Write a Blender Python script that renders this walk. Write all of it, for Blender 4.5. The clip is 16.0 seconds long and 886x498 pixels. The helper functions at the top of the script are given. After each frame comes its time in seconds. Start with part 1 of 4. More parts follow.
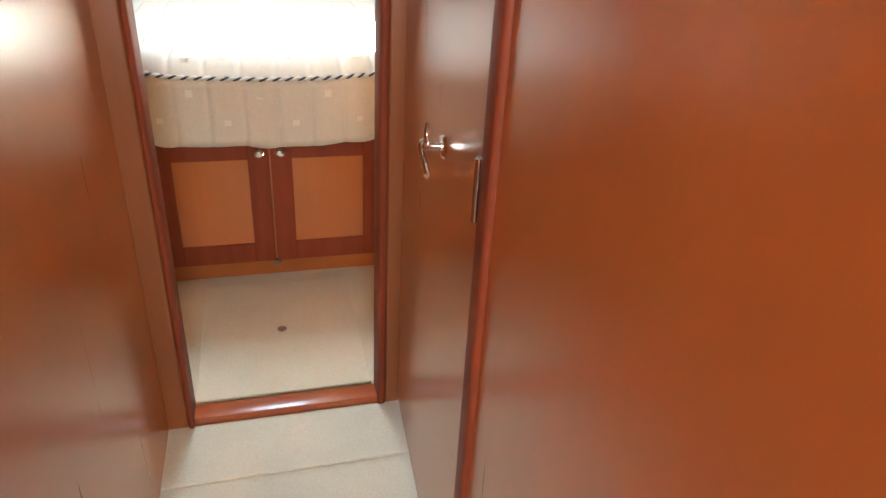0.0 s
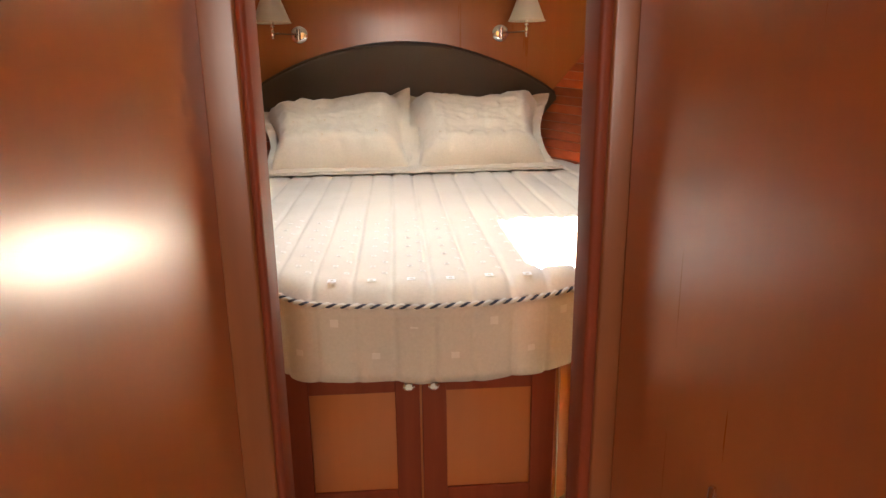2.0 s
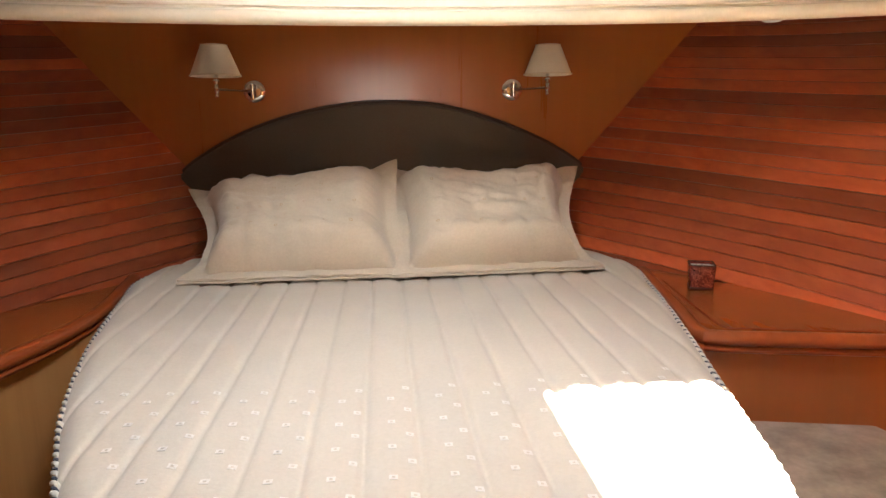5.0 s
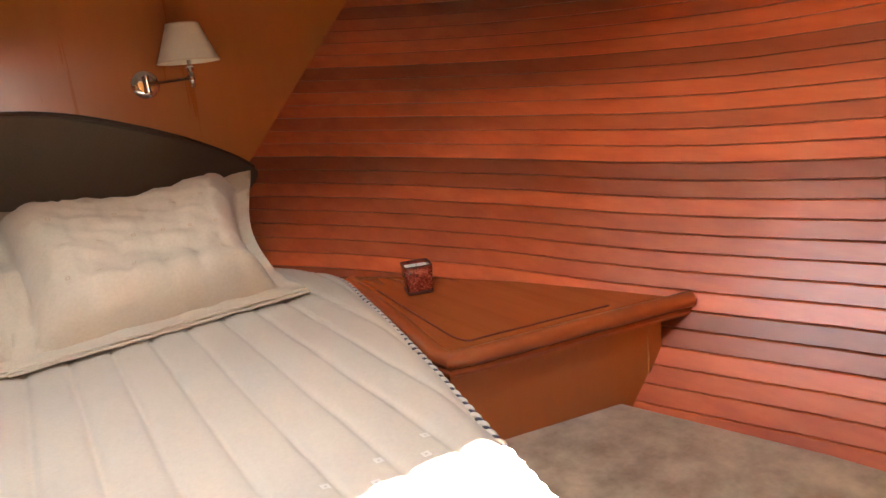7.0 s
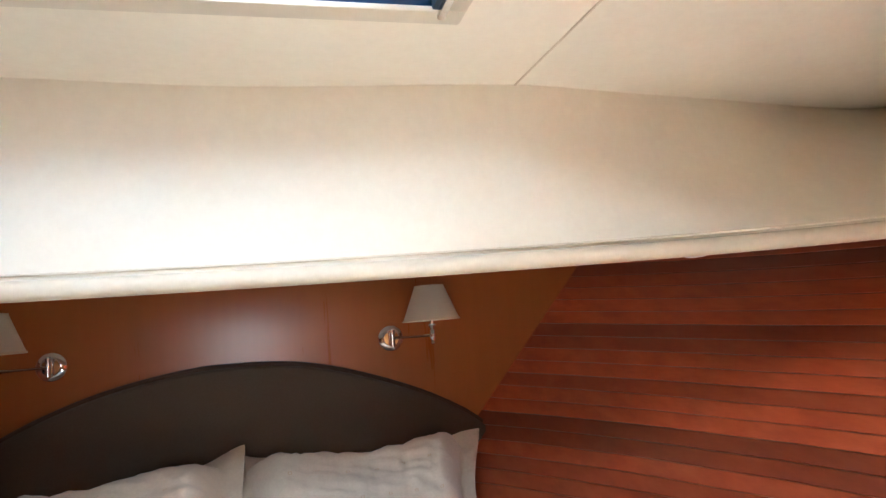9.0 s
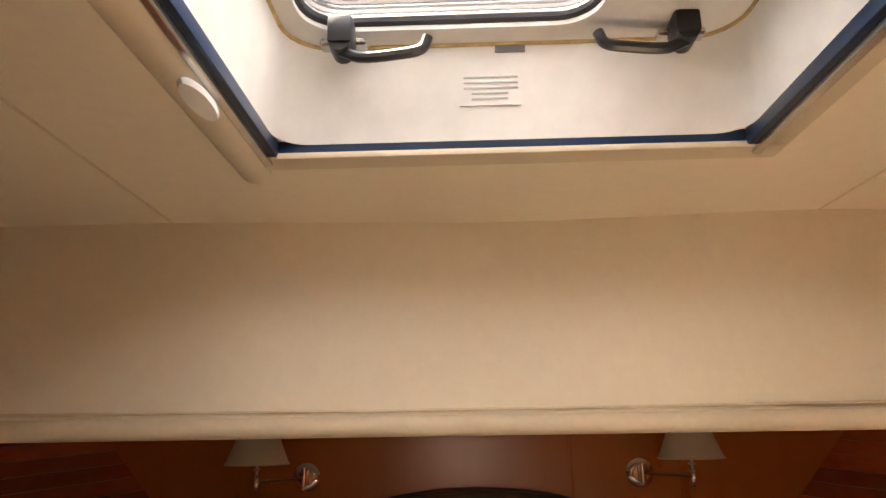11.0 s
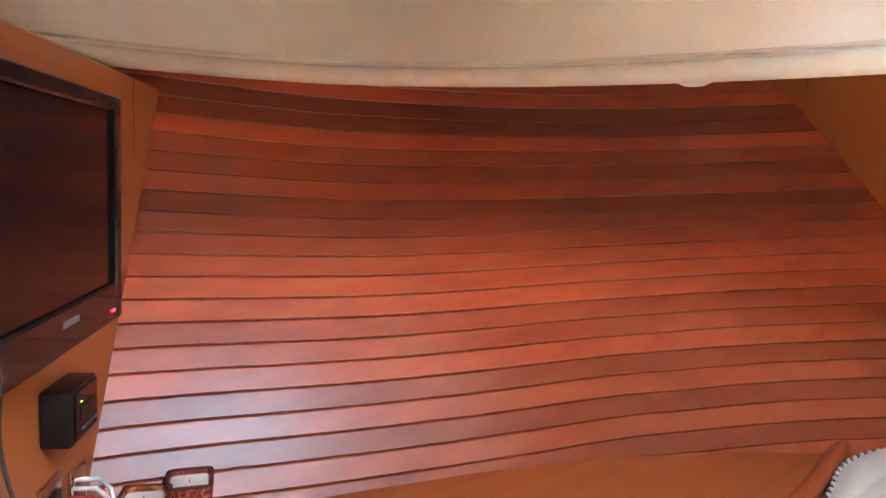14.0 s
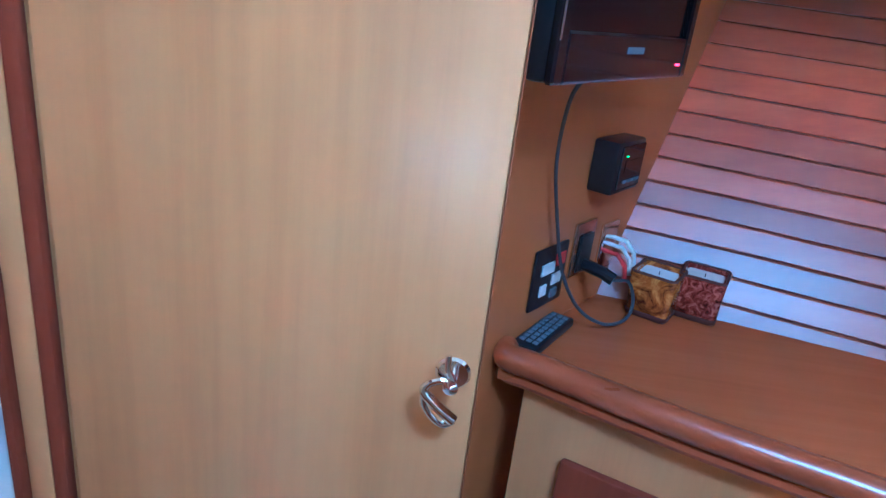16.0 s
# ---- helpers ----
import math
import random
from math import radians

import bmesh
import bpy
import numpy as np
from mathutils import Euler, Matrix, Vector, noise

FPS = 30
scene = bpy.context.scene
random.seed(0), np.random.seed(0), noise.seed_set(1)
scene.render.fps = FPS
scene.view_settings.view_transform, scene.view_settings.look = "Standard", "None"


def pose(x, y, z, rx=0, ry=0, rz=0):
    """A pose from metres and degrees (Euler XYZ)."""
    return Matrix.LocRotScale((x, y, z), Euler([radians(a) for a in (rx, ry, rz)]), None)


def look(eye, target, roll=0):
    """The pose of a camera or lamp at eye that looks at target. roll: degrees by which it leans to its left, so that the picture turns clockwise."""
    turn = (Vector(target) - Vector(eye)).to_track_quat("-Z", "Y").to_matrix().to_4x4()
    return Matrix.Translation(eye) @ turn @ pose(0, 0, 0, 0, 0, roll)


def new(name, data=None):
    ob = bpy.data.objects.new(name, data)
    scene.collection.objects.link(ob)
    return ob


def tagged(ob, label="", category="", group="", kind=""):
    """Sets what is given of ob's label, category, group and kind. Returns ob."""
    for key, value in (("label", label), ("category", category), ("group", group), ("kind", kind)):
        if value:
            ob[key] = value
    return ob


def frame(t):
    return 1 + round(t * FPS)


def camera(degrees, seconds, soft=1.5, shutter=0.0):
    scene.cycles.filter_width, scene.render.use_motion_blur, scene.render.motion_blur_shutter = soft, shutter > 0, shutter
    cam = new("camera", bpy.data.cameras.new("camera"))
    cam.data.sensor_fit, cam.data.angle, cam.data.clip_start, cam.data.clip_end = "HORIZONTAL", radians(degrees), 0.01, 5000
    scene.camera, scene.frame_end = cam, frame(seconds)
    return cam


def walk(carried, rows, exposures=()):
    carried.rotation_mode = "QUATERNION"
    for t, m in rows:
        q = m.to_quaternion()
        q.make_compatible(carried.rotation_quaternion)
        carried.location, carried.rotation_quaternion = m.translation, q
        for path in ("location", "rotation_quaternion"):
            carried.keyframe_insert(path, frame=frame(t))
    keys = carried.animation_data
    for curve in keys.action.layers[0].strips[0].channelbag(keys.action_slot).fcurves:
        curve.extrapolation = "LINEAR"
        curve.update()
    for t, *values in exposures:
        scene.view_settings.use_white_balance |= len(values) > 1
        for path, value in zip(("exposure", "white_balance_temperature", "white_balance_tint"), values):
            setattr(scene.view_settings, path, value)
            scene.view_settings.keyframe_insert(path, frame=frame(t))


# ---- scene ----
cam = camera(67.2, 16.0)
PATH = [
    (0, (-0.009, -1.43, 1.247), (0.481, 0.269, 0.312), 3.3),
    (0.5, (-0.03, -1.337, 1.261), (0.304, 0.46, 0.449), 3.2),
    (1, (-0.043, -1.22, 1.29), (0.209, 0.641, 0.602), 1.5),
    (1.5, (-0.066, -1.107, 1.309), (0.123, 0.797, 0.728), -0.5),
    (2, (-0.048, -0.968, 1.314), (0.084, 0.956, 0.786), -0.7),
    (2.5, (0.001, -0.8, 1.335), (0.116, 1.146, 0.888), -2.6),
    (3, (-0.003, -0.663, 1.338), (0.171, 1.288, 0.936), -1.5),
    (3.5, (-0.041, -0.521, 1.339), (0.113, 1.438, 0.963), -0.0),
    (3.7, (-0.048, -0.478, 1.341), (0.093, 1.482, 0.968), 0.1),
    (5.8, (0.004, 0.204, 1.357), (0.292, 2.146, 0.971), -2.9),
    (6, (0.014, 0.239, 1.359), (0.417, 2.155, 0.95), -3.7),
    (6.5, (0.068, 0.336, 1.391), (0.781, 2.147, 0.932), -7.2),
    (7, (0.111, 0.43, 1.372), (1.137, 2.082, 0.904), -6.4),
    (7.5, (0.137, 0.461, 1.394), (1.219, 2.079, 0.938), -6.8),
    (8, (0.142, 0.488, 1.419), (1.143, 2.18, 1.054), -7.3),
    (8.5, (0.100, 0.505, 1.464), (0.838, 2.36, 1.345), -6.5),
    (9, (0.121, 0.523, 1.509), (0.644, 2.438, 1.749), -4.8),
    (9.2, (0.087, 0.515, 1.504), (0.587, 2.419, 1.857), -4.2),
    (11.3, (-0.064, 0.616, 1.646), (-0.165, 2.542, 2.175), -1.2),
    (11.5, (-0.093, 0.613, 1.624), (-0.206, 2.546, 2.124), -1.5),
    (11.9, (-0.088, 0.636, 1.605), (-0.357, 2.567, 2.054), 1.0),
    (12, (-0.124, 0.625, 1.603), (-0.425, 2.561, 2.030), 0.5),
    (12.5, (-0.238, 0.570, 1.556), (-0.907, 2.472, 1.876), 1.8),
    (13, (-0.335, 0.605, 1.475), (-1.354, 2.335, 1.639), 2.5),
    (13.5, (-0.376, 0.619, 1.432), (-1.634, 2.174, 1.421), 2.1),
    (13.8, (-0.402, 0.612, 1.434), (-1.763, 2.073, 1.316), 2.0),
    (13.9, (-0.414, 0.62, 1.432), (-1.822, 2.03, 1.267), 2.2),
    (14, (-0.431, 0.66, 1.429), (-1.924, 1.974, 1.216), 2.7),
    (14.5, (-0.473, 0.722, 1.384), (-2.202, 1.646, 0.986), 4.9),
    (15, (-0.478, 0.797, 1.356), (-2.333, 1.311, 0.813), 5.5),
    (15.5, (-0.475, 0.787, 1.331), (-2.359, 0.971, 0.684), 5.4),
    (16, (-0.44, 0.701, 1.278), (-2.303, 0.571, 0.56), 6.8),
]
walk(cam, [(t, look(e, g, r)) for t, e, g, r in PATH], [(0, 5.85, 5700, -3), (1, 5.70, 6000, 3), (2, 5.28, 6700, 10), (3, 5.00, 6700, 9), (3.5, 4.88, 6900, 9), (6, 4.95, 6700, 14), (7.5, 5.00, 7000, 15), (8.5, 5.02, 6700, 10), (9, 4.72, 5400, 7), (9.2, 4.55, 5800, 8), (11.3, 3.45, 8800, 22), (12, 3.65, 7100, 22), (12.5, 4.68, 6000, 11), (13, 5.55, 5400, 6), (13.5, 5.90, 5200, 7), (14, 5.98, 5600, 11), (14.5, 5.88, 6000, 20), (15, 5.90, 4650, 14), (15.5, 5.60, 3800, 0), (16, 5.70, 3300, -5)])

# ---- light ----
world = bpy.data.worlds.new("sky")
scene.world = world
world.use_nodes = True
_n = world.node_tree.nodes
_sky = _n.new("ShaderNodeTexSky")
_sky.sky_type, _sky.sun_disc = "NISHITA", False
_sky.dust_density, _sky.air_density = 0.0, 0.45
SUN_DIR = Vector((0.52, -0.19, -1.4)).normalized()
_sky.sun_elevation = math.asin(-SUN_DIR.z)
_sky.sun_rotation = math.atan2(-SUN_DIR.x, -SUN_DIR.y)
_n["Background"].inputs[1].default_value = 0.05
world.node_tree.links.new(_sky.outputs[0], _n["Background"].inputs[0])
sun_data = bpy.data.lights.new("sun", "SUN")
sun_data.energy, sun_data.angle, sun_data.color = 5.0, radians(0.5), (1.0, 0.96, 0.88)
sun = new("sun", sun_data)
sun.matrix_world = look((0, 0, 8), Vector((0, 0, 8)) + SUN_DIR)


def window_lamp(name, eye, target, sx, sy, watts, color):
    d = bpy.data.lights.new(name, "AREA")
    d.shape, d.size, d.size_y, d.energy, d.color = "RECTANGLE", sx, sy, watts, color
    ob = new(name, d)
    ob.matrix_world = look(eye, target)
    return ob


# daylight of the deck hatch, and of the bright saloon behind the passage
window_lamp("hatch_daylight", (-0.03, 1.17, 2.262), (-0.03, 1.17, 0), 0.40, 0.58, 0.75, (0.78, 0.89, 1.0))
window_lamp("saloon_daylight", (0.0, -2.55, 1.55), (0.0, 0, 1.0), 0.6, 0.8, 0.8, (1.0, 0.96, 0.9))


# ---- materials ----
def nodes_of(name):
    m = bpy.data.materials.new(name)
    m.use_nodes = True
    t = m.node_tree
    return m, t, t.nodes["Principled BSDF"]


def add(t, kind, **kw):
    n = t.nodes.new(kind)
    for k, v in kw.items():
        n.inputs[k].default_value = v
    return n


def ramp(t, fac, stops):
    r = t.nodes.new("ShaderNodeValToRGB")
    e = r.color_ramp.elements
    while len(e) < len(stops):
        e.new(0.5)
    for el, (p, c) in zip(e, stops):
        el.position, el.color = p, (*c, 1)
    t.links.new(fac, r.inputs[0])
    return r.outputs[0]


def wood(name, dark, mid, light, along, rough=0.28, coat=0.5, vary=0.0, fine=1.0, bump=0.0, coat_rough=0.22):
    """Varnished veneer or solid wood; along: the axis of the grain."""
    m, t, b = nodes_of(name)
    co = add(t, "ShaderNodeTexCoord")
    mp = add(t, "ShaderNodeMapping")
    sc = {"x": (1.2, 26, 26), "y": (26, 1.2, 26), "z": (26, 26, 1.2)}[along]
    mp.inputs["Scale"].default_value = [v * fine for v in sc]
    mp.inputs["Location"].default_value = (3.43, 7.21, 5.7)
    t.links.new(co.outputs["Object"], mp.inputs[0])
    if vary:
        info = add(t, "ShaderNodeObjectInfo")
        off = add(t, "ShaderNodeCombineXYZ")
        mul = add(t, "ShaderNodeMath")
        mul.operation = "MULTIPLY"
        mul.inputs[1].default_value = 37.0
        t.links.new(info.outputs["Random"], mul.inputs[0])
        for k in range(3):
            t.links.new(mul.outputs[0], off.inputs[k])
        t.links.new(off.outputs[0], mp.inputs["Location"])
    n1 = add(t, "ShaderNodeTexNoise", Scale=1.0, Detail=7.0, Roughness=0.62)
    t.links.new(mp.outputs[0], n1.inputs["Vector"])
    n2 = add(t, "ShaderNodeTexNoise", Scale=1.6, Detail=3.0, Roughness=0.5)
    t.links.new(co.outputs["Object"], n2.inputs["Vector"])
    c = ramp(t, n1.outputs[0], [(0.0, dark), (0.5, mid), (1.0, light)])
    hv = add(t, "ShaderNodeHueSaturation")
    mr = add(t, "ShaderNodeMapRange")
    mr.inputs[3].default_value, mr.inputs[4].default_value = 0.82, 1.18
    t.links.new(n2.outputs[0], mr.inputs[0])
    t.links.new(c, hv.inputs["Color"])
    if vary:
        mv = add(t, "ShaderNodeMapRange")
        mv.inputs[3].default_value, mv.inputs[4].default_value = 1 - vary, 1 + vary
        t.links.new(info.outputs["Random"], mv.inputs[0])
        mm = add(t, "ShaderNodeMath")
        mm.operation = "MULTIPLY"
        t.links.new(mr.outputs[0], mm.inputs[0])
        t.links.new(mv.outputs[0], mm.inputs[1])
        t.links.new(mm.outputs[0], hv.inputs["Value"])
    else:
        t.links.new(mr.outputs[0], hv.inputs["Value"])
    t.links.new(hv.outputs[0], b.inputs["Base Color"])
    rr = add(t, "ShaderNodeMapRange")
    rr.inputs[3].default_value, rr.inputs[4].default_value = rough * 0.92, rough * 1.1
    t.links.new(n1.outputs[0], rr.inputs[0])
    t.links.new(rr.outputs[0], b.inputs["Roughness"])
    b.inputs["Coat Weight"].default_value, b.inputs["Coat Roughness"].default_value = coat, coat_rough
    if bump:
        bp = add(t, "ShaderNodeBump", Strength=bump, Distance=0.004)
        t.links.new(n1.outputs[0], bp.inputs["Height"])
        t.links.new(bp.outputs[0], b.inputs["Normal"])
    return m


def cloth(name, c1, c2, scale=60.0, rough=0.9, bump=0.25, big=3.0, sheen=0.2, dist=0.003):
    m, t, b = nodes_of(name)
    co = add(t, "ShaderNodeTexCoord")
    n1 = add(t, "ShaderNodeTexNoise", Scale=scale, Detail=5.0, Roughness=0.7)
    n2 = add(t, "ShaderNodeTexNoise", Scale=big, Detail=4.0, Roughness=0.55)
    mix = add(t, "ShaderNodeMath")
    mix.operation = "ADD"
    h = add(t, "ShaderNodeMath")
    h.operation = "MULTIPLY"
    h.inputs[1].default_value = 0.5
    for n in (n1, n2):
        t.links.new(co.outputs["Object"], n.inputs["Vector"])
    t.links.new(n1.outputs[0], mix.inputs[0])
    t.links.new(n2.outputs[0], mix.inputs[1])
    t.links.new(mix.outputs[0], h.inputs[0])
    c = ramp(t, h.outputs[0], [(0.34, c1), (0.64, c2)])
    t.links.new(c, b.inputs["Base Color"])
    b.inputs["Roughness"].default_value = rough
    b.inputs["Sheen Weight"].default_value = sheen
    bp = add(t, "ShaderNodeBump", Strength=bump, Distance=dist)
    t.links.new(n1.outputs[0], bp.inputs["Height"])
    t.links.new(bp.outputs[0], b.inputs["Normal"])
    return m


def plain(name, color, rough=0.5, metal=0.0, vary=0.06, scale=8.0, bump=0.0, coat=0.0, spec=0.5):
    m, t, b = nodes_of(name)
    co = add(t, "ShaderNodeTexCoord")
    n = add(t, "ShaderNodeTexNoise", Scale=scale, Detail=5.0, Roughness=0.6)
    t.links.new(co.outputs["Object"], n.inputs["Vector"])
    lo = tuple(max(0, v * (1 - vary)) for v in color)
    hi = tuple(min(1, v * (1 + vary)) for v in color)
    t.links.new(ramp(t, n.outputs[0], [(0.3, lo), (0.7, hi)]), b.inputs["Base Color"])
    b.inputs["Roughness"].default_value, b.inputs["Metallic"].default_value = rough, metal
    b.inputs["Coat Weight"].default_value = coat
    b.inputs["Specular IOR Level"].default_value = spec
    if bump:
        bp = add(t, "ShaderNodeBump", Strength=bump, Distance=0.002)
        t.links.new(n.outputs[0], bp.inputs["Height"])
        t.links.new(bp.outputs[0], b.inputs["Normal"])
    return m


CH_D, CH_M, CH_L = (0.395, 0.120, 0.028), (0.43, 0.134, 0.031), (0.465, 0.150, 0.036)
M_VENEER = wood("cherry_veneer", CH_D, CH_M, CH_L, "z")
M_VENEER_PALE = wood("pale_cherry_veneer", (0.36, 0.15, 0.045), (0.58, 0.275, 0.088), (0.66, 0.345, 0.125), "z", rough=0.4, coat=0.2, fine=0.55)
M_SOLID = wood("cherry_solid", (0.15, 0.028, 0.011), (0.21, 0.042, 0.016), (0.27, 0.060, 0.022), "z", rough=0.55, coat=0.05)
M_SOLID.node_tree.nodes["Principled BSDF"].inputs["Specular IOR Level"].default_value = 0.2
M_CASING = wood("cherry_casing", (0.20, 0.058, 0.016), (0.26, 0.078, 0.022), (0.32, 0.105, 0.03), "z", rough=0.4, coat=0.2)
M_SOLID_X = wood("cherry_rail", (0.24, 0.05, 0.014), (0.34, 0.075, 0.020), (0.42, 0.105, 0.03), "y", rough=0.28, coat=0.6)
M_TOP = wood("counter_veneer", (0.30, 0.072, 0.018), (0.40, 0.105, 0.026), (0.47, 0.14, 0.038), "y", rough=0.2, coat=0.7)
M_PLANK = wood("hull_plank", (0.28, 0.034, 0.012), (0.46, 0.088, 0.025), (0.60, 0.148, 0.048), "y", rough=0.32, coat=0.55, vary=0.45, fine=0.8, bump=0.03, coat_rough=0.28)
M_GROOVE = plain("groove_wood", (0.09, 0.02, 0.009), 0.7)
M_CARPET = cloth("cream_carpet", (0.52, 0.43, 0.30), (0.70, 0.61, 0.46), 190, 0.95, 0.6, 2.2, 0.3, 0.006)
M_SEAT = cloth("mottled_beige_velvet", (0.17, 0.125, 0.08), (0.50, 0.41, 0.30), 11.0, 0.8, 0.15, 7.0, 0.4)
M_QUILT = cloth("cream_quilt", (0.58, 0.505, 0.405), (0.68, 0.60, 0.495), 120, 0.8, 0.3, 1.5, 0.2)
M_PILLOW = cloth("cream_sham", (0.55, 0.45, 0.335), (0.66, 0.56, 0.435), 120, 0.85, 0.25, 2.5, 0.3)
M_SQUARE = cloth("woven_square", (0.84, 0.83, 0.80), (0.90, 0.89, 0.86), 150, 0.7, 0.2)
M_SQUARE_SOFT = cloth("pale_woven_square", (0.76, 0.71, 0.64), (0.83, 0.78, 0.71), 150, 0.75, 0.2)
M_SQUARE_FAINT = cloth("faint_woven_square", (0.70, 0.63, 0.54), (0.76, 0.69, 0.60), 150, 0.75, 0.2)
M_SQUARE_TAN = cloth("tan_woven_square", (0.50, 0.36, 0.23), (0.58, 0.43, 0.29), 150, 0.8, 0.2)
M_ROPE_L = cloth("cord_cream", (0.60, 0.54, 0.44), (0.74, 0.68, 0.58), 200, 0.8, 0.3)
M_ROPE_D = cloth("cord_navy", (0.02, 0.022, 0.035), (0.05, 0.05, 0.07), 200, 0.8, 0.3)
M_HEAD = cloth("brown_headboard_cloth", (0.105, 0.078, 0.055), (0.140, 0.108, 0.078), 140, 0.8, 0.3, 2.0, 0.25)
# darker tone that puts the thin shadow along the headboard's edge into colour
M_HEAD_RIM = cloth("headboard_edge_shade", (0.075, 0.045, 0.028), (0.10, 0.062, 0.04), 140, 0.7, 0.3, 2.0, 0.2)
M_LINER = cloth("cream_vinyl_liner", (0.78, 0.70, 0.57), (0.84, 0.765, 0.635), 40, 0.55, 0.08, 2.0, 0.05)
M_PIPING = cloth("cream_piping", (0.62, 0.52, 0.38), (0.70, 0.60, 0.46), 60, 0.5, 0.05)
M_WHITE = plain("white_gelcoat", (0.74, 0.76, 0.77), 0.65, vary=0.06, scale=14, spec=0.15)
M_TRIM = plain("beige_plastic_trim", (0.62, 0.54, 0.42), 0.4)
M_CHROME = plain("polished_chrome", (0.86, 0.86, 0.86), 0.07, 1.0, 0.02)
M_STEEL = plain("brushed_steel", (0.62, 0.60, 0.56), 0.25, 1.0)
M_BLACK = plain("black_plastic", (0.012, 0.012, 0.014), 0.35, bump=0.05, scale=90)
M_GLOSSBLACK = plain("gloss_black_plastic", (0.008, 0.008, 0.009), 0.08)
M_SCREEN = plain("dark_screen", (0.010, 0.006, 0.006), 0.12)
M_RUBBER = plain("dark_rubber", (0.02, 0.022, 0.028), 0.6)
M_BLUE = plain("navy_gasket", (0.006, 0.025, 0.065), 0.3)
M_SHADE = cloth("cream_lamp_shade", (0.66, 0.60, 0.48), (0.76, 0.70, 0.58), 220, 0.85, 0.15)
M_WAX = plain("white_wax", (0.85, 0.82, 0.76), 0.5)
M_RED = plain("red_plastic", (0.55, 0.03, 0.03), 0.4)
M_LABEL = plain("white_label", (0.75, 0.74, 0.72), 0.5)
M_GREYKEY = plain("grey_rubber_key", (0.16, 0.17, 0.19), 0.6)
M_PRINT = plain("faded_grey_print", (0.48, 0.50, 0.52), 0.6)
M_PALE = plain("pale_blue_plain", (0.62, 0.66, 0.68), 0.5)
M_CABLE = plain("grey_cable", (0.06, 0.06, 0.065), 0.5)
M_STAIN = plain("yellowed_sealant", (0.50, 0.38, 0.18), 0.6, vary=0.3, scale=40)


def glow(name, color, power):
    m, t, b = nodes_of(name)
    b.inputs["Base Color"].default_value = (*color, 1)
    b.inputs["Emission Color"].default_value = (*color, 1)
    b.inputs["Emission Strength"].default_value = power
    return m


M_LED_RED = glow("red_standby_light", (1.0, 0.02, 0.04), 0.12)
M_LED_GREEN = glow("green_standby_light", (0.3, 1.0, 0.08), 0.08)


def mottled(name, c1, c2, c3, scale, rough):
    m, t, b = nodes_of(name)
    co = add(t, "ShaderNodeTexCoord")
    v = add(t, "ShaderNodeTexNoise", Scale=scale, Detail=6.0, Roughness=0.7, Distortion=1.5)
    t.links.new(co.outputs["Object"], v.inputs["Vector"])
    t.links.new(ramp(t, v.outputs[0], [(0.36, c1), (0.5, c2), (0.66, c3)]), b.inputs["Base Color"])
    b.inputs["Roughness"].default_value = rough
    b.inputs["Coat Weight"].default_value = 0.6
    return m


M_AMBER = mottled("amber_mottled_glass", (0.06, 0.012, 0.004), (0.38, 0.105, 0.011), (0.74, 0.31, 0.045), 22, 0.15)
M_REDGLASS = mottled("red_mottled_glass", (0.05, 0.006, 0.005), (0.22, 0.028, 0.018), (0.48, 0.13, 0.08), 70, 0.15)
M_GLASS, _t, _b = nodes_of("clear_glass")
_tr = add(_t, "ShaderNodeBsdfTransparent", Color=(0.93, 0.96, 0.98, 1))
_gl = add(_t, "ShaderNodeBsdfGlossy", Roughness=0.02)
_fr = add(_t, "ShaderNodeFresnel", IOR=1.49)
_mx = add(_t, "ShaderNodeMixShader")
_t.links.new(_fr.outputs[0], _mx.inputs[0])
_t.links.new(_tr.outputs[0], _mx.inputs[1])
_t.links.new(_gl.outputs[0], _mx.inputs[2])
_t.links.new(_mx.outputs[0], _t.nodes["Material Output"].inputs["Surface"])


# ---- mesh helpers ----
def box(bm, x0, x1, y0, y1, z0, z1, bev=0.0, m=None, seg=1):
    res = bmesh.ops.create_cube(bm, size=1.0)
    vs = res["verts"]
    for v in vs:
        v.co = Vector(((x0 + x1) / 2 + v.co.x * (x1 - x0), (y0 + y1) / 2 + v.co.y * (y1 - y0), (z0 + z1) / 2 + v.co.z * (z1 - z0)))
    if bev:
        es = list({e for v in vs for e in v.link_edges})
        r = bmesh.ops.bevel(bm, geom=es, offset=bev, segments=seg, affect="EDGES", profile=0.5)
        vs = list(set(vs) | set(r["verts"]))
        vs = [v for v in vs if v.is_valid]
    if m:
        bmesh.ops.transform(bm, matrix=m, verts=vs)
    return vs


def prism(bm, poly, z0, z1, bev=0.0, seg=2):
    """A flat shape (x, y) pulled up from z0 to z1."""
    lo = [bm.verts.new((x, y, z0)) for x, y in poly]
    hi = [bm.verts.new((x, y, z1)) for x, y in poly]
    n = len(poly)
    f = [bm.faces.new(lo[::-1]), bm.faces.new(hi)]
    for i in range(n):
        f.append(bm.faces.new((lo[i], lo[(i + 1) % n], hi[(i + 1) % n], hi[i])))
    bmesh.ops.recalc_face_normals(bm, faces=f)
    if bev:
        es = list({e for e in f[1].edges})
        bmesh.ops.bevel(bm, geom=es, offset=bev, segments=seg, affect="EDGES", profile=0.5)


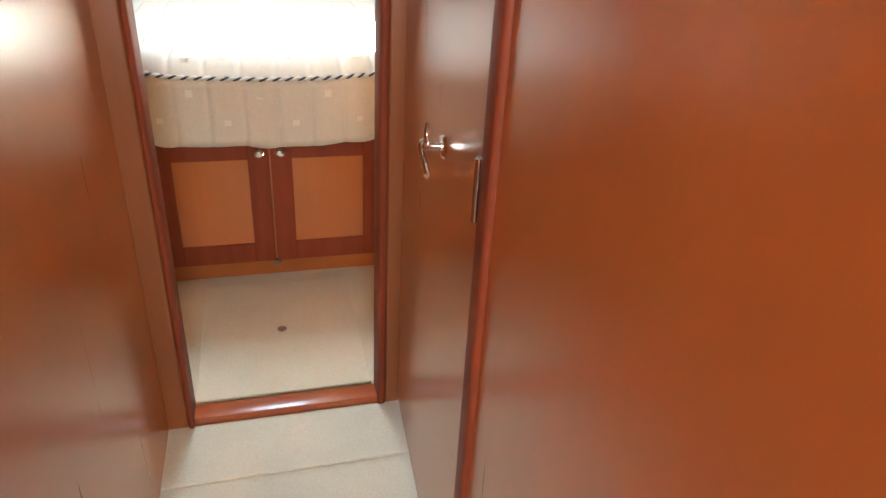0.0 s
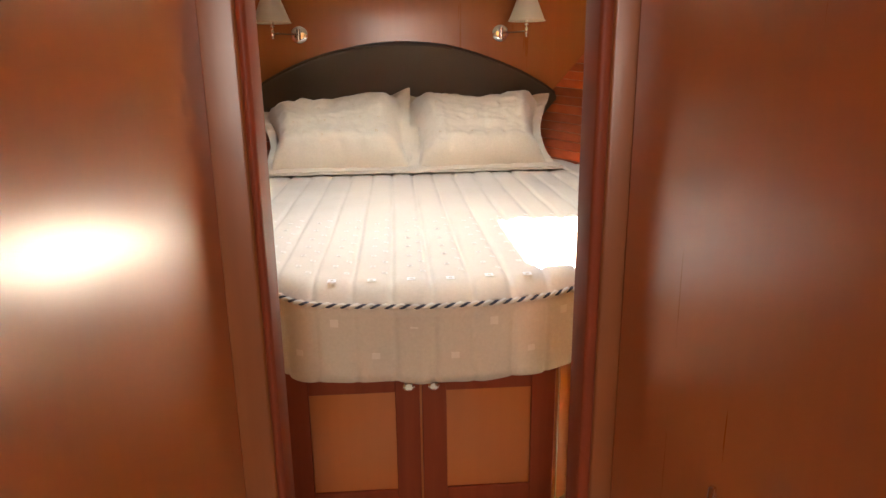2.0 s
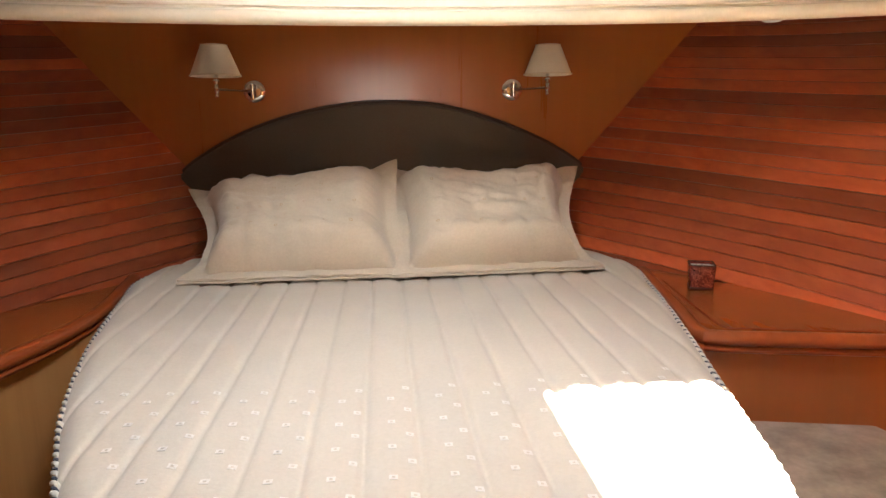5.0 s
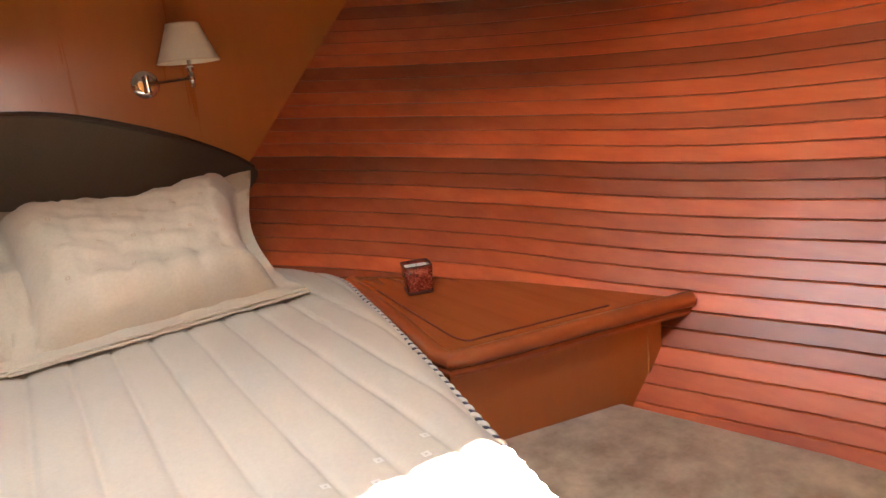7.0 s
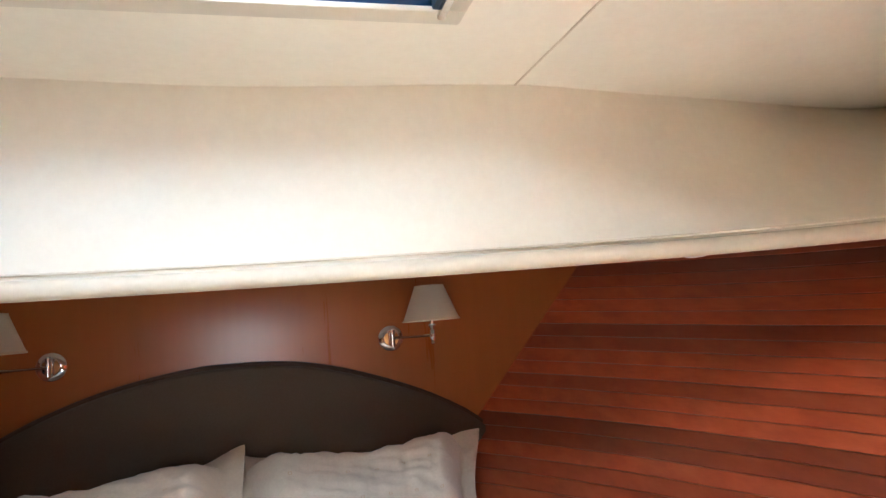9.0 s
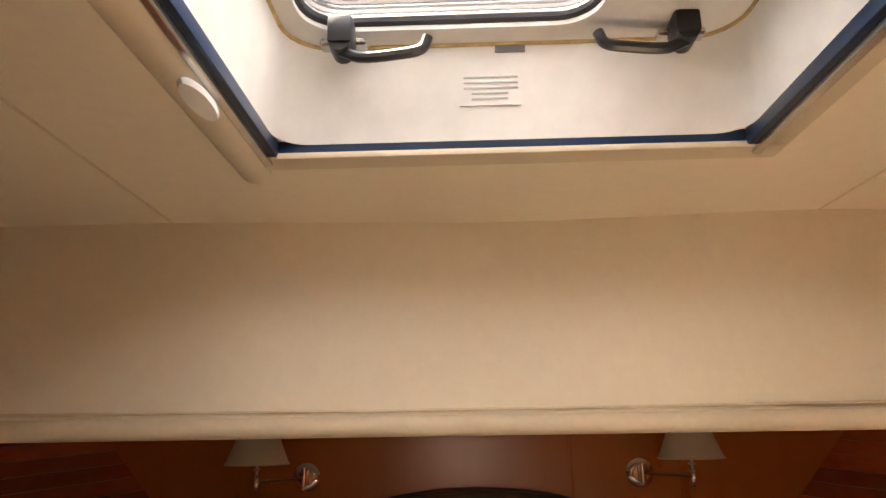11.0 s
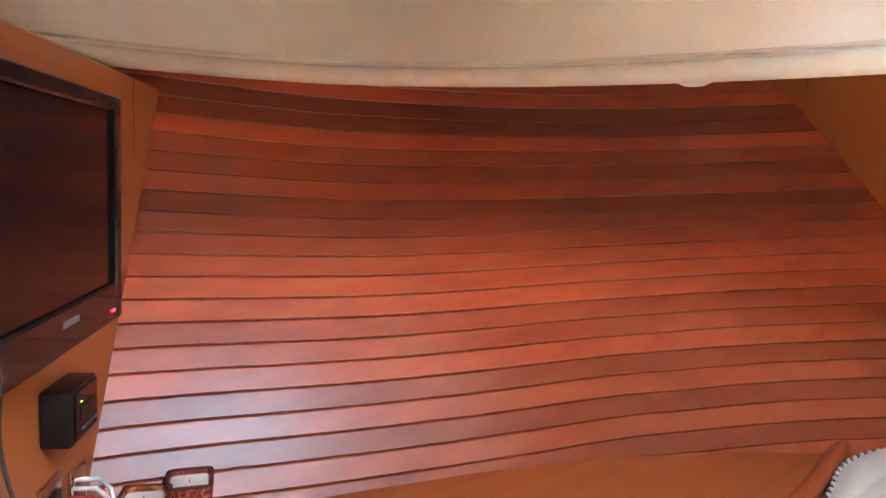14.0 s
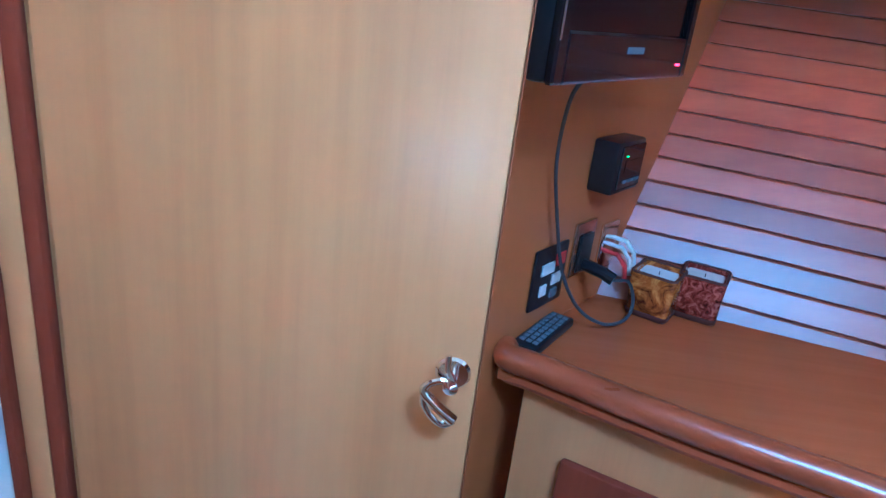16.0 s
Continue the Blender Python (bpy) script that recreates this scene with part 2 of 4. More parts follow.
def loft(bm, rings, closed=True, caps=True):
    vs = [[bm.verts.new(p) for p in r] for r in rings]
    n = len(rings[0])
    fs = []
    for a, b in zip(vs, vs[1:]):
        for i in range(n if closed else n - 1):
            fs.append(bm.faces.new((a[i], a[(i + 1) % n], b[(i + 1) % n], b[i])))
    if caps and closed:
        fs.append(bm.faces.new(vs[0][::-1]))
        fs.append(bm.faces.new(vs[-1]))
    bmesh.ops.recalc_face_normals(bm, faces=fs)
    return vs


def tube(bm, pts, r, n=10, flat=1.0):
    pts = [Vector(p) for p in pts]
    rings = []
    up = Vector((0.13, 0.21, 0.97))
    for i, p in enumerate(pts):
        d = (pts[min(i + 1, len(pts) - 1)] - pts[max(i - 1, 0)]).normalized()
        if abs(d.dot(up)) > 0.95:
            up = Vector((0.9, 0.3, 0.1))
        a = d.cross(up).normalized()
        b = a.cross(d).normalized()
        up = b
        rr = r(i / max(1, len(pts) - 1)) if callable(r) else r
        rings.append([p + (a * math.cos(2 * math.pi * k / n) + b * math.sin(2 * math.pi * k / n) * flat) * rr for k in range(n)])
    loft(bm, rings)


def lathe(bm, prof, n=24, m=Matrix.Identity(4), caps=True):
    """Profile of (radius, z) turned about z, then moved by m."""
    loft(bm, [[m @ Vector((r * math.cos(2 * math.pi * k / n), r * math.sin(2 * math.pi * k / n), z)) for k in range(n)] for r, z in prof], caps=caps)


def smooth_path(pts, per=8):
    """A Catmull-Rom line through points."""
    P = [Vector(p) for p in pts]
    P = [P[0] * 2 - P[1]] + P + [P[-1] * 2 - P[-2]]
    out = []
    for i in range(1, len(P) - 2):
        for k in range(per):
            t = k / per
            a, b, c, d = P[i - 1], P[i], P[i + 1], P[i + 2]
            out.append(0.5 * ((2 * b) + (c - a) * t + (2 * a - 5 * b + 4 * c - d) * t * t + (3 * b - a - 3 * c + d) * t ** 3))
    out.append(P[-2])
    return out


def link(name, bm, material, smooth=0.0):
    me = bpy.data.meshes.new(name)
    bm.to_mesh(me)
    bm.free()
    me.materials.append(material)
    if smooth:
        me.shade_smooth()
        me.set_sharp_from_angle(angle=radians(smooth))
    return new(name, me)


def part(name, bm, material, parent, label="", smooth=35.0):
    ob = link(name, bm, material, smooth)
    ob.parent = parent
    if parent.type == "EMPTY":
        ob.matrix_parent_inverse = Matrix.Translation(parent.location).inverted()
    return tagged(ob, label)


def thing(name, label, category, at=(0, 0, 0), group="", kind=""):
    ob = new(name)
    ob.empty_display_size = 0.05
    ob.location = at
    return tagged(ob, label, category, group, kind)


def solid(name, bm, material, label="", category="", smooth=35.0, group="", kind=""):
    return tagged(link(name, bm, material, smooth), label, category, group, kind)


def structure(name, bm, material, label, smooth=35.0):
    return solid(name, bm, material, label, "", smooth, "", "structure")


# ---- the shape of the hull ----
HY = [-0.2, 0.7, 1.1, 1.6, 2.1, 2.5, 2.8, 3.1]
HX = [1.70, 1.68, 1.62, 1.49, 1.30, 1.05, 0.78, 0.42]
HK = [0.50, 0.55, 0.58, 0.62, 0.68, 0.76, 0.82, 0.90]


def hull_x(y, z):
    return float(np.interp(y, HY, HX) + (z - 0.76) * np.interp(y, HY, HK))


BOW = 3.02          # face of the bow bulkhead
CEIL = 2.065
PLANK = 0.0445


# ---- setting: floors ----
bm = bmesh.new()
box(bm, -2.6, 2.6, -3.0, 3.6, -0.06, -0.004)
structure("floor", bm, M_CARPET, "cream cut-pile carpet over the cabin sole")
bm = bmesh.new()
box(bm, -0.36, 0.36, -3.0, -0.235, -0.004, 0.004, 0.003)
solid("carpet_runner", bm, M_CARPET, "cream carpet runner in the passage with bound edge", "carpet", kind="structure")
bm = bmesh.new()
box(bm, -0.36, 0.36, -0.215, -0.012, -0.004, 0.002, 0.003)
structure("carpet_strip", bm, M_CARPET, "cream carpet strip before the threshold")
bm = bmesh.new()
box(bm, -0.245, 0.235, 0.075, 0.68, -0.004, 0.007, 0.006, seg=2)
solid("floor_hatch", bm, M_CARPET, "cream carpeted bilge hatch panel let into the floor", "floor hatch", kind="structure")
bm = bmesh.new()
lathe(bm, [(0.0, 0), (0.014, 0), (0.014, 0.004), (0.009, 0.004), (0.008, 0.001), (0.0, 0.001)][1:5], 16, pose(-0.003, 0.377, 0.0065))
solid("hatch_finger_ring", bm, M_STEEL, "small steel finger ring in the carpeted hatch", "finger ring")
bm = bmesh.new()
box(bm, -0.33, 0.30, -0.012, 0.045, -0.004, 0.022, 0.006, seg=2)
structure("threshold", bm, M_SOLID_X, "red-brown varnished wooden door threshold")

# ---- setting: the passage ----
bm = bmesh.new()
box(bm, -0.36, -0.304, -2.9, -0.022, 0.0, 2.1)
structure("wall_passage_port", bm, M_VENEER, "glossy varnished cherry passage wall")
SW = Matrix.Translation((0.293, 0, 0)) @ pose(0, 0, 0, 0, 0, -3.44)      # starboard passage wall: 0 at its face
bm = bmesh.new()
box(bm, 0.0, 0.05, -2.9, -0.752, 0.0, 2.1, m=SW)
structure("wall_passage_starboard", bm, M_VENEER, "glossy varnished cherry passage wall")
bm = bmesh.new()
box(bm, -0.45, 0.45, -2.9, 0.0, 2.02, 2.06)
structure("ceiling_passage", bm, M_LINER, "cream vinyl passage ceiling")
bm = bmesh.new()
box(bm, -0.45, 0.45, -2.95, -2.9, 0.0, 2.1)
structure("wall_passage_end", bm, M_LINER, "cream wall closing the passage")


def jamb(name, x0, x1, y0, y1, z0, z1, mat):
    b = bmesh.new()
    box(b, x0, x1, y0, y1, z0, z1, 0.007, seg=3)
    return structure(name, b, mat, "dark red-brown varnished door post")


jamb("door_post_port", -0.254, -0.240, -0.026, 0.055, 0.0, 2.02, M_SOLID)
jamb("door_casing_port", -0.335, -0.254, -0.018, 0.05, 0.0, 2.02, M_CASING)
jamb("door_post_starboard", 0.236, 0.256, -0.026, 0.055, 0.0, 2.02, M_SOLID)
jamb("door_casing_starboard", 0.256, 0.32, -0.02, 0.05, 0.0, 2.02, M_CASING)
jamb("door_post_head", -0.240, 0.236, -0.03, 0.055, 1.90, 2.02, M_SOLID)
bm = bmesh.new()
box(bm, -0.010, 0.05, -0.752, -0.706, 0.0, 2.02, 0.007, m=SW, seg=3)
structure("passage_door_post", bm, M_SOLID, "dark red-brown varnished door post")

# aft bulkhead of the cabin, on both sides of the doorway
for nm, x0, x1 in (("wall_aft_port", -2.6, -0.335), ("wall_aft_starboard", 0.32, 2.3)):
    bm = bmesh.new()
    box(bm, x0, x1, 0.0, 0.045, 0.0, 2.1)
    structure(nm, bm, M_VENEER_PALE, "pale cherry veneered aft bulkhead")
bm = bmesh.new()
box(bm, -0.335, 0.32, 0.0, 0.045, 2.02, 2.1)
structure("wall_over_door", bm, M_VENEER_PALE, "pale cherry panel over the doorway")


def curl_handle(owner, m0):
    """Chrome lever handle: a round rose, a boss and a curling lever."""
    m = m0 @ Matrix.Diagonal((0.8, 0.8, 0.85, 1))
    b = bmesh.new()
    lathe(b, [(0.0005, 0), (0.024, 0), (0.026, 0.003), (0.022, 0.007), (0.0005, 0.008)], 24, m)
    part("rose", b, M_CHROME, owner, "round chrome rose")
    b = bmesh.new()
    lathe(b, [(0.009, 0.006), (0.008, 0.03), (0.011, 0.042), (0.0005, 0.046)], 16, m)
    part("spindle", b, M_CHROME, owner)
    b = bmesh.new()
    pts = smooth_path([(-0.008, 0.046, 0.034), (-0.006, 0.024, 0.036), (0.003, 0.004, 0.034), (-0.014, 0.006, 0.036), (-0.030, 0.000, 0.038), (-0.036, -0.012, 0.040), (-0.022, -0.028, 0.038), (-0.004, -0.044, 0.036), (0.010, -0.056, 0.034)], 6)
    tube(b, [m @ p for p in pts], lambda t: 0.0038 + 0.0034 * t, 10, 0.8)
    tube(b, [m @ p for p in smooth_path([(-0.036, -0.010, 0.040), (-0.034, -0.034, 0.038), (-0.020, -0.056, 0.036), (-0.004, -0.066, 0.034), (0.010, -0.058, 0.034)], 6)], 0.004, 10, 0.8)
    part("lever", b, M_CHROME, owner, "curled chrome lever")


# door in the starboard side of the passage
door = thing("passage_door", "closed glossy cherry veneer door in the passage", "door", (0.305, -0.37, 0))
bm = bmesh.new()
box(bm, 0.0, 0.04, -0.702, -0.024, 0.012, 1.98, 0.003, m=SW)
part("leaf", bm, M_VENEER, door)
curl_handle(door, SW @ Matrix.Translation((0, -0.455, 0.896)) @ Matrix(((0, 0, -1, 0), (-1, 0, 0, 0), (0, 1, 0, 0), (0, 0, 0, 1))))
for z in (0.30, 0.925, 1.7):
    bm = bmesh.new()
    box(bm, -0.008, 0.001, -0.702, -0.682, z - 0.04, z + 0.04, 0.002, m=SW)
    lathe(bm, [(0.005, -0.042), (0.005, 0.042)], 12, SW @ pose(-0.010, -0.702, z))
    part("hinge", bm, M_STEEL, door, "steel butt hinge")

# ---- setting: cabin walls ----
bm = bmesh.new()
prof = [(-2.3, 0.0), (2.3, 0.0), (2.3, 2.1), (-2.3, 2.1)]
lo = [Vector((x, BOW, z)) for x, z in prof]
loft(bm, [lo, [p + Vector((0, 0.04, 0)) for p in lo]])
structure("wall_bow", bm, M_VENEER, "varnished cherry bulkhead at the bow")

for side, sx in (("port", -1), ("starboard", 1)):
    y0 = 0.046
    ys = [y0 + (3.12 - y0) * k / 22 for k in range(23)]
    bm = bmesh.new()
    zs = [0.0, 0.76, 2.1]
    loft(bm, [[Vector((sx * (hull_x(y, z) + o), y, z)) for o, zz in ((0.016, zs), (0.05, zs[::-1])) for z in zz] for y in ys])
    wall = structure("wall_hull_" + side, bm, M_GROOVE, "curved hull side sheathed in varnished cherry planks")
    zb = 0.20
    while zb < 1.93:
        b2 = bmesh.new()
        za, zc = zb + 0.0010, zb + PLANK - 0.0010
        rings = []
        for y in ys:
            sec = [(0.016, za), (0.0022, za), (0.0, za + 0.0022), (0.0, zc - 0.0022), (0.0022, zc), (0.016, zc)]
            rise = 0.10 * max(0.0, (y - 1.3) / 1.7) ** 2 + 0.033 * max(0.0, 1.6 - max(y, 0.8))
            rings.append([Vector((sx * (hull_x(y, z + rise) + o), y, z + rise)) for o, z in sec])
        loft(b2, rings)
        part("plank", b2, M_PLANK, wall, smooth=25)
        zb += PLANK

# locker with the television wall on the port side
TV_A, TV_B = Vector((-1.135, 0.595, 0)), Vector((-1.66, 0.93, 0))
tvd = (TV_B - TV_A).normalized()
tvn = Vector((tvd.y, -tvd.x, 0))
TVM = Matrix(((tvd.x, tvn.x, 0, TV_A.x), (tvd.y, tvn.y, 0, TV_A.y), (0, 0, 1, 0), (0, 0, 0, 1)))   # along the wall, out of it, up
bm = bmesh.new()
box(bm, 0.15, 1.3, -0.04, 0.0, 0.0, 1.605, 0.004, m=TVM)
structure("wall_television", bm, M_VENEER, "cherry veneered locker side with the television")
bm = bmesh.new()
prism(bm, [(-1.18, 0.045), (-1.119, 0.045), (-1.119, 0.70), (-1.30, 0.70), (-1.25, 0.655), (-1.18, 0.655)], 0.0, 2.06)
structure("wall_locker", bm, M_VENEER_PALE, "pale cherry locker front")
ldoor = thing("locker_door", "closed pale cherry veneer locker door with chrome lever", "door", (-1.12, 0.45, 0.05))
bm = bmesh.new()
box(bm, -1.118, -1.108, 0.205, 0.712, 0.05, 1.98, 0.004, seg=2)
part("leaf", bm, M_VENEER_PALE, ldoor)
# added dark strip, so the leaf's brightly lit edge looks shaded
bm = bmesh.new()
box(bm, -1.1175, -1.1085, 0.7122, 0.7145, 0.052, 1.978, 0.001)
part("edge_shade_strip", bm, M_CASING, ldoor, "added dark strip that shades the lit door edge")
curl_handle(ldoor, Matrix.Translation((-1.108, 0.683, 0.872)) @ Matrix(((0, 0, 1, 0), (1, 0, 0, 0), (0, 1, 0, 0), (0, 0, 0, 1))))
for nm, y0, y1, x1, mt in (("locker_trim_outer", 0.125, 0.140, -1.088, M_SOLID), ("locker_trim_middle", 0.140, 0.176, -1.1, M_VENEER_PALE), ("locker_trim_inner", 0.176, 0.198, -1.098, M_SOLID)):
    bm = bmesh.new()
    box(bm, -1.118, x1, y0, y1, 0.0, 2.0, 0.006, seg=2)
    structure(nm, bm, mt, "moulded wooden trim beside the locker door")
bm = bmesh.new()
box(bm, -1.118, -1.106, 0.047, 0.124, 0.0, 0.93, 0.004)
structure("pale_panel", bm, M_PALE, "pale blue panel beside the locker trim")

# ---- setting: ceiling, fascia and hatch ----
HX0, HX1, HY0, HY1 = -0.316, 0.436, 0.785, 1.586
bm = bmesh.new()
for x0, x1, y0, y1 in ((-2.7, HX0, 0.0, 3.3), (HX1, 2.7, 0.0, 3.3), (HX0, HX1, 0.0, HY0), (HX0, HX1, HY1, 3.3)):
    box(bm, x0, x1, y0, y1, CEIL, CEIL + 0.03)
structure("ceiling", bm, M_LINER, "cream vinyl headliner")

bm = bmesh.new()
for x0, x1, y0, y1 in ((-2.7, HX0 + 0.055, 0.0, 3.3), (HX1 - 0.055, 2.7, 0.0, 3.3), (HX0 + 0.055, HX1 - 0.055, 0.0, HY0 + 0.06), (HX0 + 0.055, HX1 - 0.055, HY1 - 0.098, 3.3)):
    box(bm, x0, x1, y0, y1, CEIL + 0.160, CEIL + 0.19)
structure("deck", bm, M_WHITE, "white deck moulding over the cabin")

BOT = [(-2.06, 0.25), (-2.03, 0.82), (-2.00, 1.00), (-1.93, 1.22), (-1.79, 1.46), (-1.52, 1.68), (-1.10, 1.85), (-0.6, 1.94), (0, 1.98)]
TOP_PORT = [(-2.17, 0.25), (-2.19, 1.00), (-2.20, 1.35), (-2.17, 1.60), (-2.10, 1.77), (-1.99, 1.88), (-1.84, 1.925), (-1.28, 1.922), (-0.615, 1.916), (0, 1.962)]
TOP_STAR = [(0.30, 1.954), (0.705, 1.928), (1.02, 1.968), (1.40, 2.02), (1.72, 2.07), (1.95, 2.07), (2.12, 1.95), (2.20, 1.70), (2.20, 1.30), (2.17, 0.25)]


def mirror_line(l):
    return [(x, y) for x, y in l] + [(-x, y) for x, y in l[-2::-1]]


def even(pts, n=90):
    """n + 1 points at even steps along a smooth line through points."""
    P = smooth_path([(x, y, 0) for x, y in pts], 8)
    d = [0.0]
    for p, q in zip(P, P[1:]):
        d.append(d[-1] + (q - p).length)
    S = np.linspace(0, d[-1], n + 1)
    return [(float(x), float(y)) for x, y in zip(np.interp(S, d, [p.x for p in P]), np.interp(S, d, [p.y for p in P]))]


fb = [Vector((x, y, 1.662)) for x, y in even(mirror_line(BOT))]
ft = [Vector((x, y, CEIL)) for x, y in even(TOP_PORT + TOP_STAR)]


def p_out(p):
    return 0.03 * max(-1.0, min(1.0, p.x / 1.8)) ** 3


bm = bmesh.new()
rings = []
for a, c in zip(fb, ft):
    mid = a.lerp(c, 0.5)
    rings.append([a, a.lerp(c, 0.25) , mid, a.lerp(c, 0.75), c, c + Vector((p_out(c), 0.03, 0)), a + Vector((p_out(a), 0.03, 0))])
loft(bm, rings)
structure("ceiling_fascia", bm, M_LINER, "cream vinyl padded fascia under the headliner", 60)
bm = bmesh.new()
sof = []
for p in fb:
    out = Vector((math.copysign(0.45, p.x) if abs(p.x) > 1.0 else p.x * 0.45, 0.10, 0))
    a, c = p + Vector((0, 0.006, -0.004)), p + out + Vector((0, 0, 0.02))
    sof.append([a, c, c + Vector((0, 0, 0.012)), a + Vector((0, 0, 0.012))])
loft(bm, sof)
structure("fascia_soffit", bm, M_LINER, "cream vinyl underside of the fascia", 60)
bm = bmesh.new()
tube(bm, [p + Vector((0, 0.004, -0.012)) for p in fb], 0.021, 12)
structure("fascia_roll", bm, M_PIPING, "padded cream roll along the lower edge of the fascia", 60)
bm = bmesh.new()
tube(bm, [p + Vector((0, -0.003, 0.018)) for p in fb], 0.0035, 6)
structure("fascia_piping", bm, M_PIPING, "thin cream piping above the padded roll", 60)
for nm, pts in (("ceiling_seam_port", [(-0.617, 1.93), (-0.60, 0.05)]), ("ceiling_seam_starboard", [(0.713, 1.93), (0.76, 0.05)])):
    bm = bmesh.new()
    tube(bm, [(x, y, CEIL) for x, y in pts], 0.003, 6)
    structure(nm, bm, M_PIPING, "welted seam of the vinyl headliner")


def ring_frame(bm, x0, x1, y0, y1, z0, z1, w, bev=0.0, seg=2):
    for a in ((x0, x1, y0, y0 + w), (x0, x1, y1 - w, y1), (x0, x0 + w, y0 + w, y1 - w), (x1 - w, x1, y0 + w, y1 - w)):
        box(bm, *a, z0, z1, bev, seg=seg)


def rounded(x0, x1, y0, y1, r, n=6):
    out = []
    for cx, cy, a0 in ((x1 - r, y1 - r, 0), (x0 + r, y1 - r, 90), (x0 + r, y0 + r, 180), (x1 - r, y0 + r, 270)):
        for k in range(n + 1):
            a = radians(a0 + 90 * k / n)
            out.append((cx + r * math.cos(a), cy + r * math.sin(a)))
    return out


hatch = thing("deck_hatch", "white deck hatch with clear pane and two black handles", "hatch", (0.06, 1.24, CEIL))
bm = bmesh.new()
ring_frame(bm, HX0 - 0.05, HX1 + 0.05, HY0 - 0.05, HY1 + 0.035, CEIL - 0.012, CEIL, 0.05, 0.005)
part("trim", bm, M_TRIM, hatch, "cream plastic trim ring")
bm = bmesh.new()
ring_frame(bm, HX0 - 0.004, HX1 + 0.004, HY0 - 0.004, HY1 + 0.004, CEIL - 0.008, CEIL + 0.02, 0.016, 0.002)
part("screen_track", bm, M_BLUE, hatch, "blue-black screen track")
bm = bmesh.new()
tube(bm, [(HX0 - 0.035, HY0 - 0.04, CEIL - 0.014), (HX0 - 0.035, HY1 + 0.03, CEIL - 0.014)], 0.026, 14, 0.8)
part("blind_cassette", bm, M_TRIM, hatch, "rounded cream cassette of the roller blind", 60)
for tx in (HX0 - 0.006, HX1 + 0.006):
    bm = bmesh.new()
    box(bm, tx - 0.007, tx + 0.007, HY0, HY1, CEIL - 0.020, CEIL - 0.006, 0.002)
    part("blind_track", bm, M_STEEL, hatch, "bronze-grey metal blind track")
bm = bmesh.new()
lathe(bm, [(0.0005, 0), (0.030, 0), (0.033, 0.004), (0.030, 0.009), (0.0005, 0.010)], 20, Matrix.Translation((HX0 - 0.016, 1.33, CEIL - 0.032)) @ pose(0, 0, 0, 180) @ Matrix.Diagonal((0.5, 1.6, 1, 1)))
part("pull_tab", bm, M_WHITE, hatch, "white oval pull tab")
ins = rounded(HX0 + 0.012, HX1 - 0.012, HY0 + 0.012, HY1 - 0.012, 0.05)
top = rounded(HX0 + 0.045, HX1 - 0.045, HY0 + 0.05, HY1 - 0.088, 0.07)
bm = bmesh.new()
loft(bm, [[Vector((x, y, CEIL + 0.012)) for x, y in ins], [Vector((x, y, CEIL + 0.135)) for x, y in top]], caps=False)
part("coaming", bm, M_WHITE, hatch, "white gelcoat coaming with yellowed sealant")
# pane narrowed to starboard: the widened flange blocks sun and trims its patch
gl = rounded(HX0 + 0.075, HX1 - 0.25, HY0 + 0.085, HY1 - 0.122, 0.06)
bm = bmesh.new()
loft(bm, [[Vector((x, y, CEIL + 0.135)) for x, y in top], [Vector((x, y, CEIL + 0.14)) for x, y in gl], [Vector((x, y, CEIL + 0.155)) for x, y in gl]], caps=False)
part("flange", bm, M_WHITE, hatch)
bm = bmesh.new()
tube(bm, [(x, y, CEIL + 0.134) for x, y in top + top[:1]], 0.0035, 6)
part("sealant", bm, M_STAIN, hatch, "yellowed bead of sealant")
bm = bmesh.new()
tube(bm, [(x, y, CEIL + 0.156) for x, y in gl + gl[:1]], 0.009, 8)
part("gasket", bm, M_RUBBER, hatch, "black rubber gasket")
bm = bmesh.new()
prism(bm, gl, CEIL + 0.16, CEIL + 0.168)
pane = part("pane", bm, M_GLASS, hatch, "clear acrylic pane")
pane.visible_shadow = False
for hx, s in ((-0.185, 1), (0.305, -1)):
    bm = bmesh.new()
    y = HY1 - 0.125
    box(bm, hx - 0.018, hx + 0.018, y - 0.03, y + 0.02, CEIL + 0.105, CEIL + 0.15, 0.006, seg=2)
    lathe(bm, [(0.016, -0.02), (0.016, 0.02)], 14, pose(hx, y - 0.005, CEIL + 0.11, 90))
    dog = part("dog_body", bm, M_BLACK, hatch, "black hatch dog")
    bm = bmesh.new()
    tube(bm, smooth_path([(hx, y - 0.01, CEIL + 0.10), (hx + s * 0.03, y - 0.012, CEIL + 0.088), (hx + s * 0.08, y - 0.014, CEIL + 0.09), (hx + s * 0.115, y - 0.016, CEIL + 0.096), (hx + s * 0.125, y - 0.016, CEIL + 0.115)], 5), 0.008, 8)
    part("dog_handle", bm, M_BLACK, hatch, "black finger-grip handle")
    bm = bmesh.new()
    box(bm, hx - 0.034, hx + 0.034, y + 0.0, y + 0.024, CEIL + 0.118, CEIL + 0.130, 0.003)
    part("dog_catch", bm, M_STEEL, hatch, "steel catch plate")


def slope_plate(x0, x1, f0, f1, lift):
    """A thin plate on the forward slope of the coaming, from f0 to f1 of its height."""
    b = bmesh.new()
    pts = []
    for f in (f0, f1):
        yy = HY1 - 0.012 - 0.076 * f - lift
        pts += [Vector((x0 if f == f0 else x1, yy, CEIL + 0.012 + 0.123 * f)), Vector((x1 if f == f0 else x0, yy, CEIL + 0.012 + 0.123 * f))]
    loft(b, [pts, [p + Vector((0, 0.002, 0)) for p in pts]])
    return b


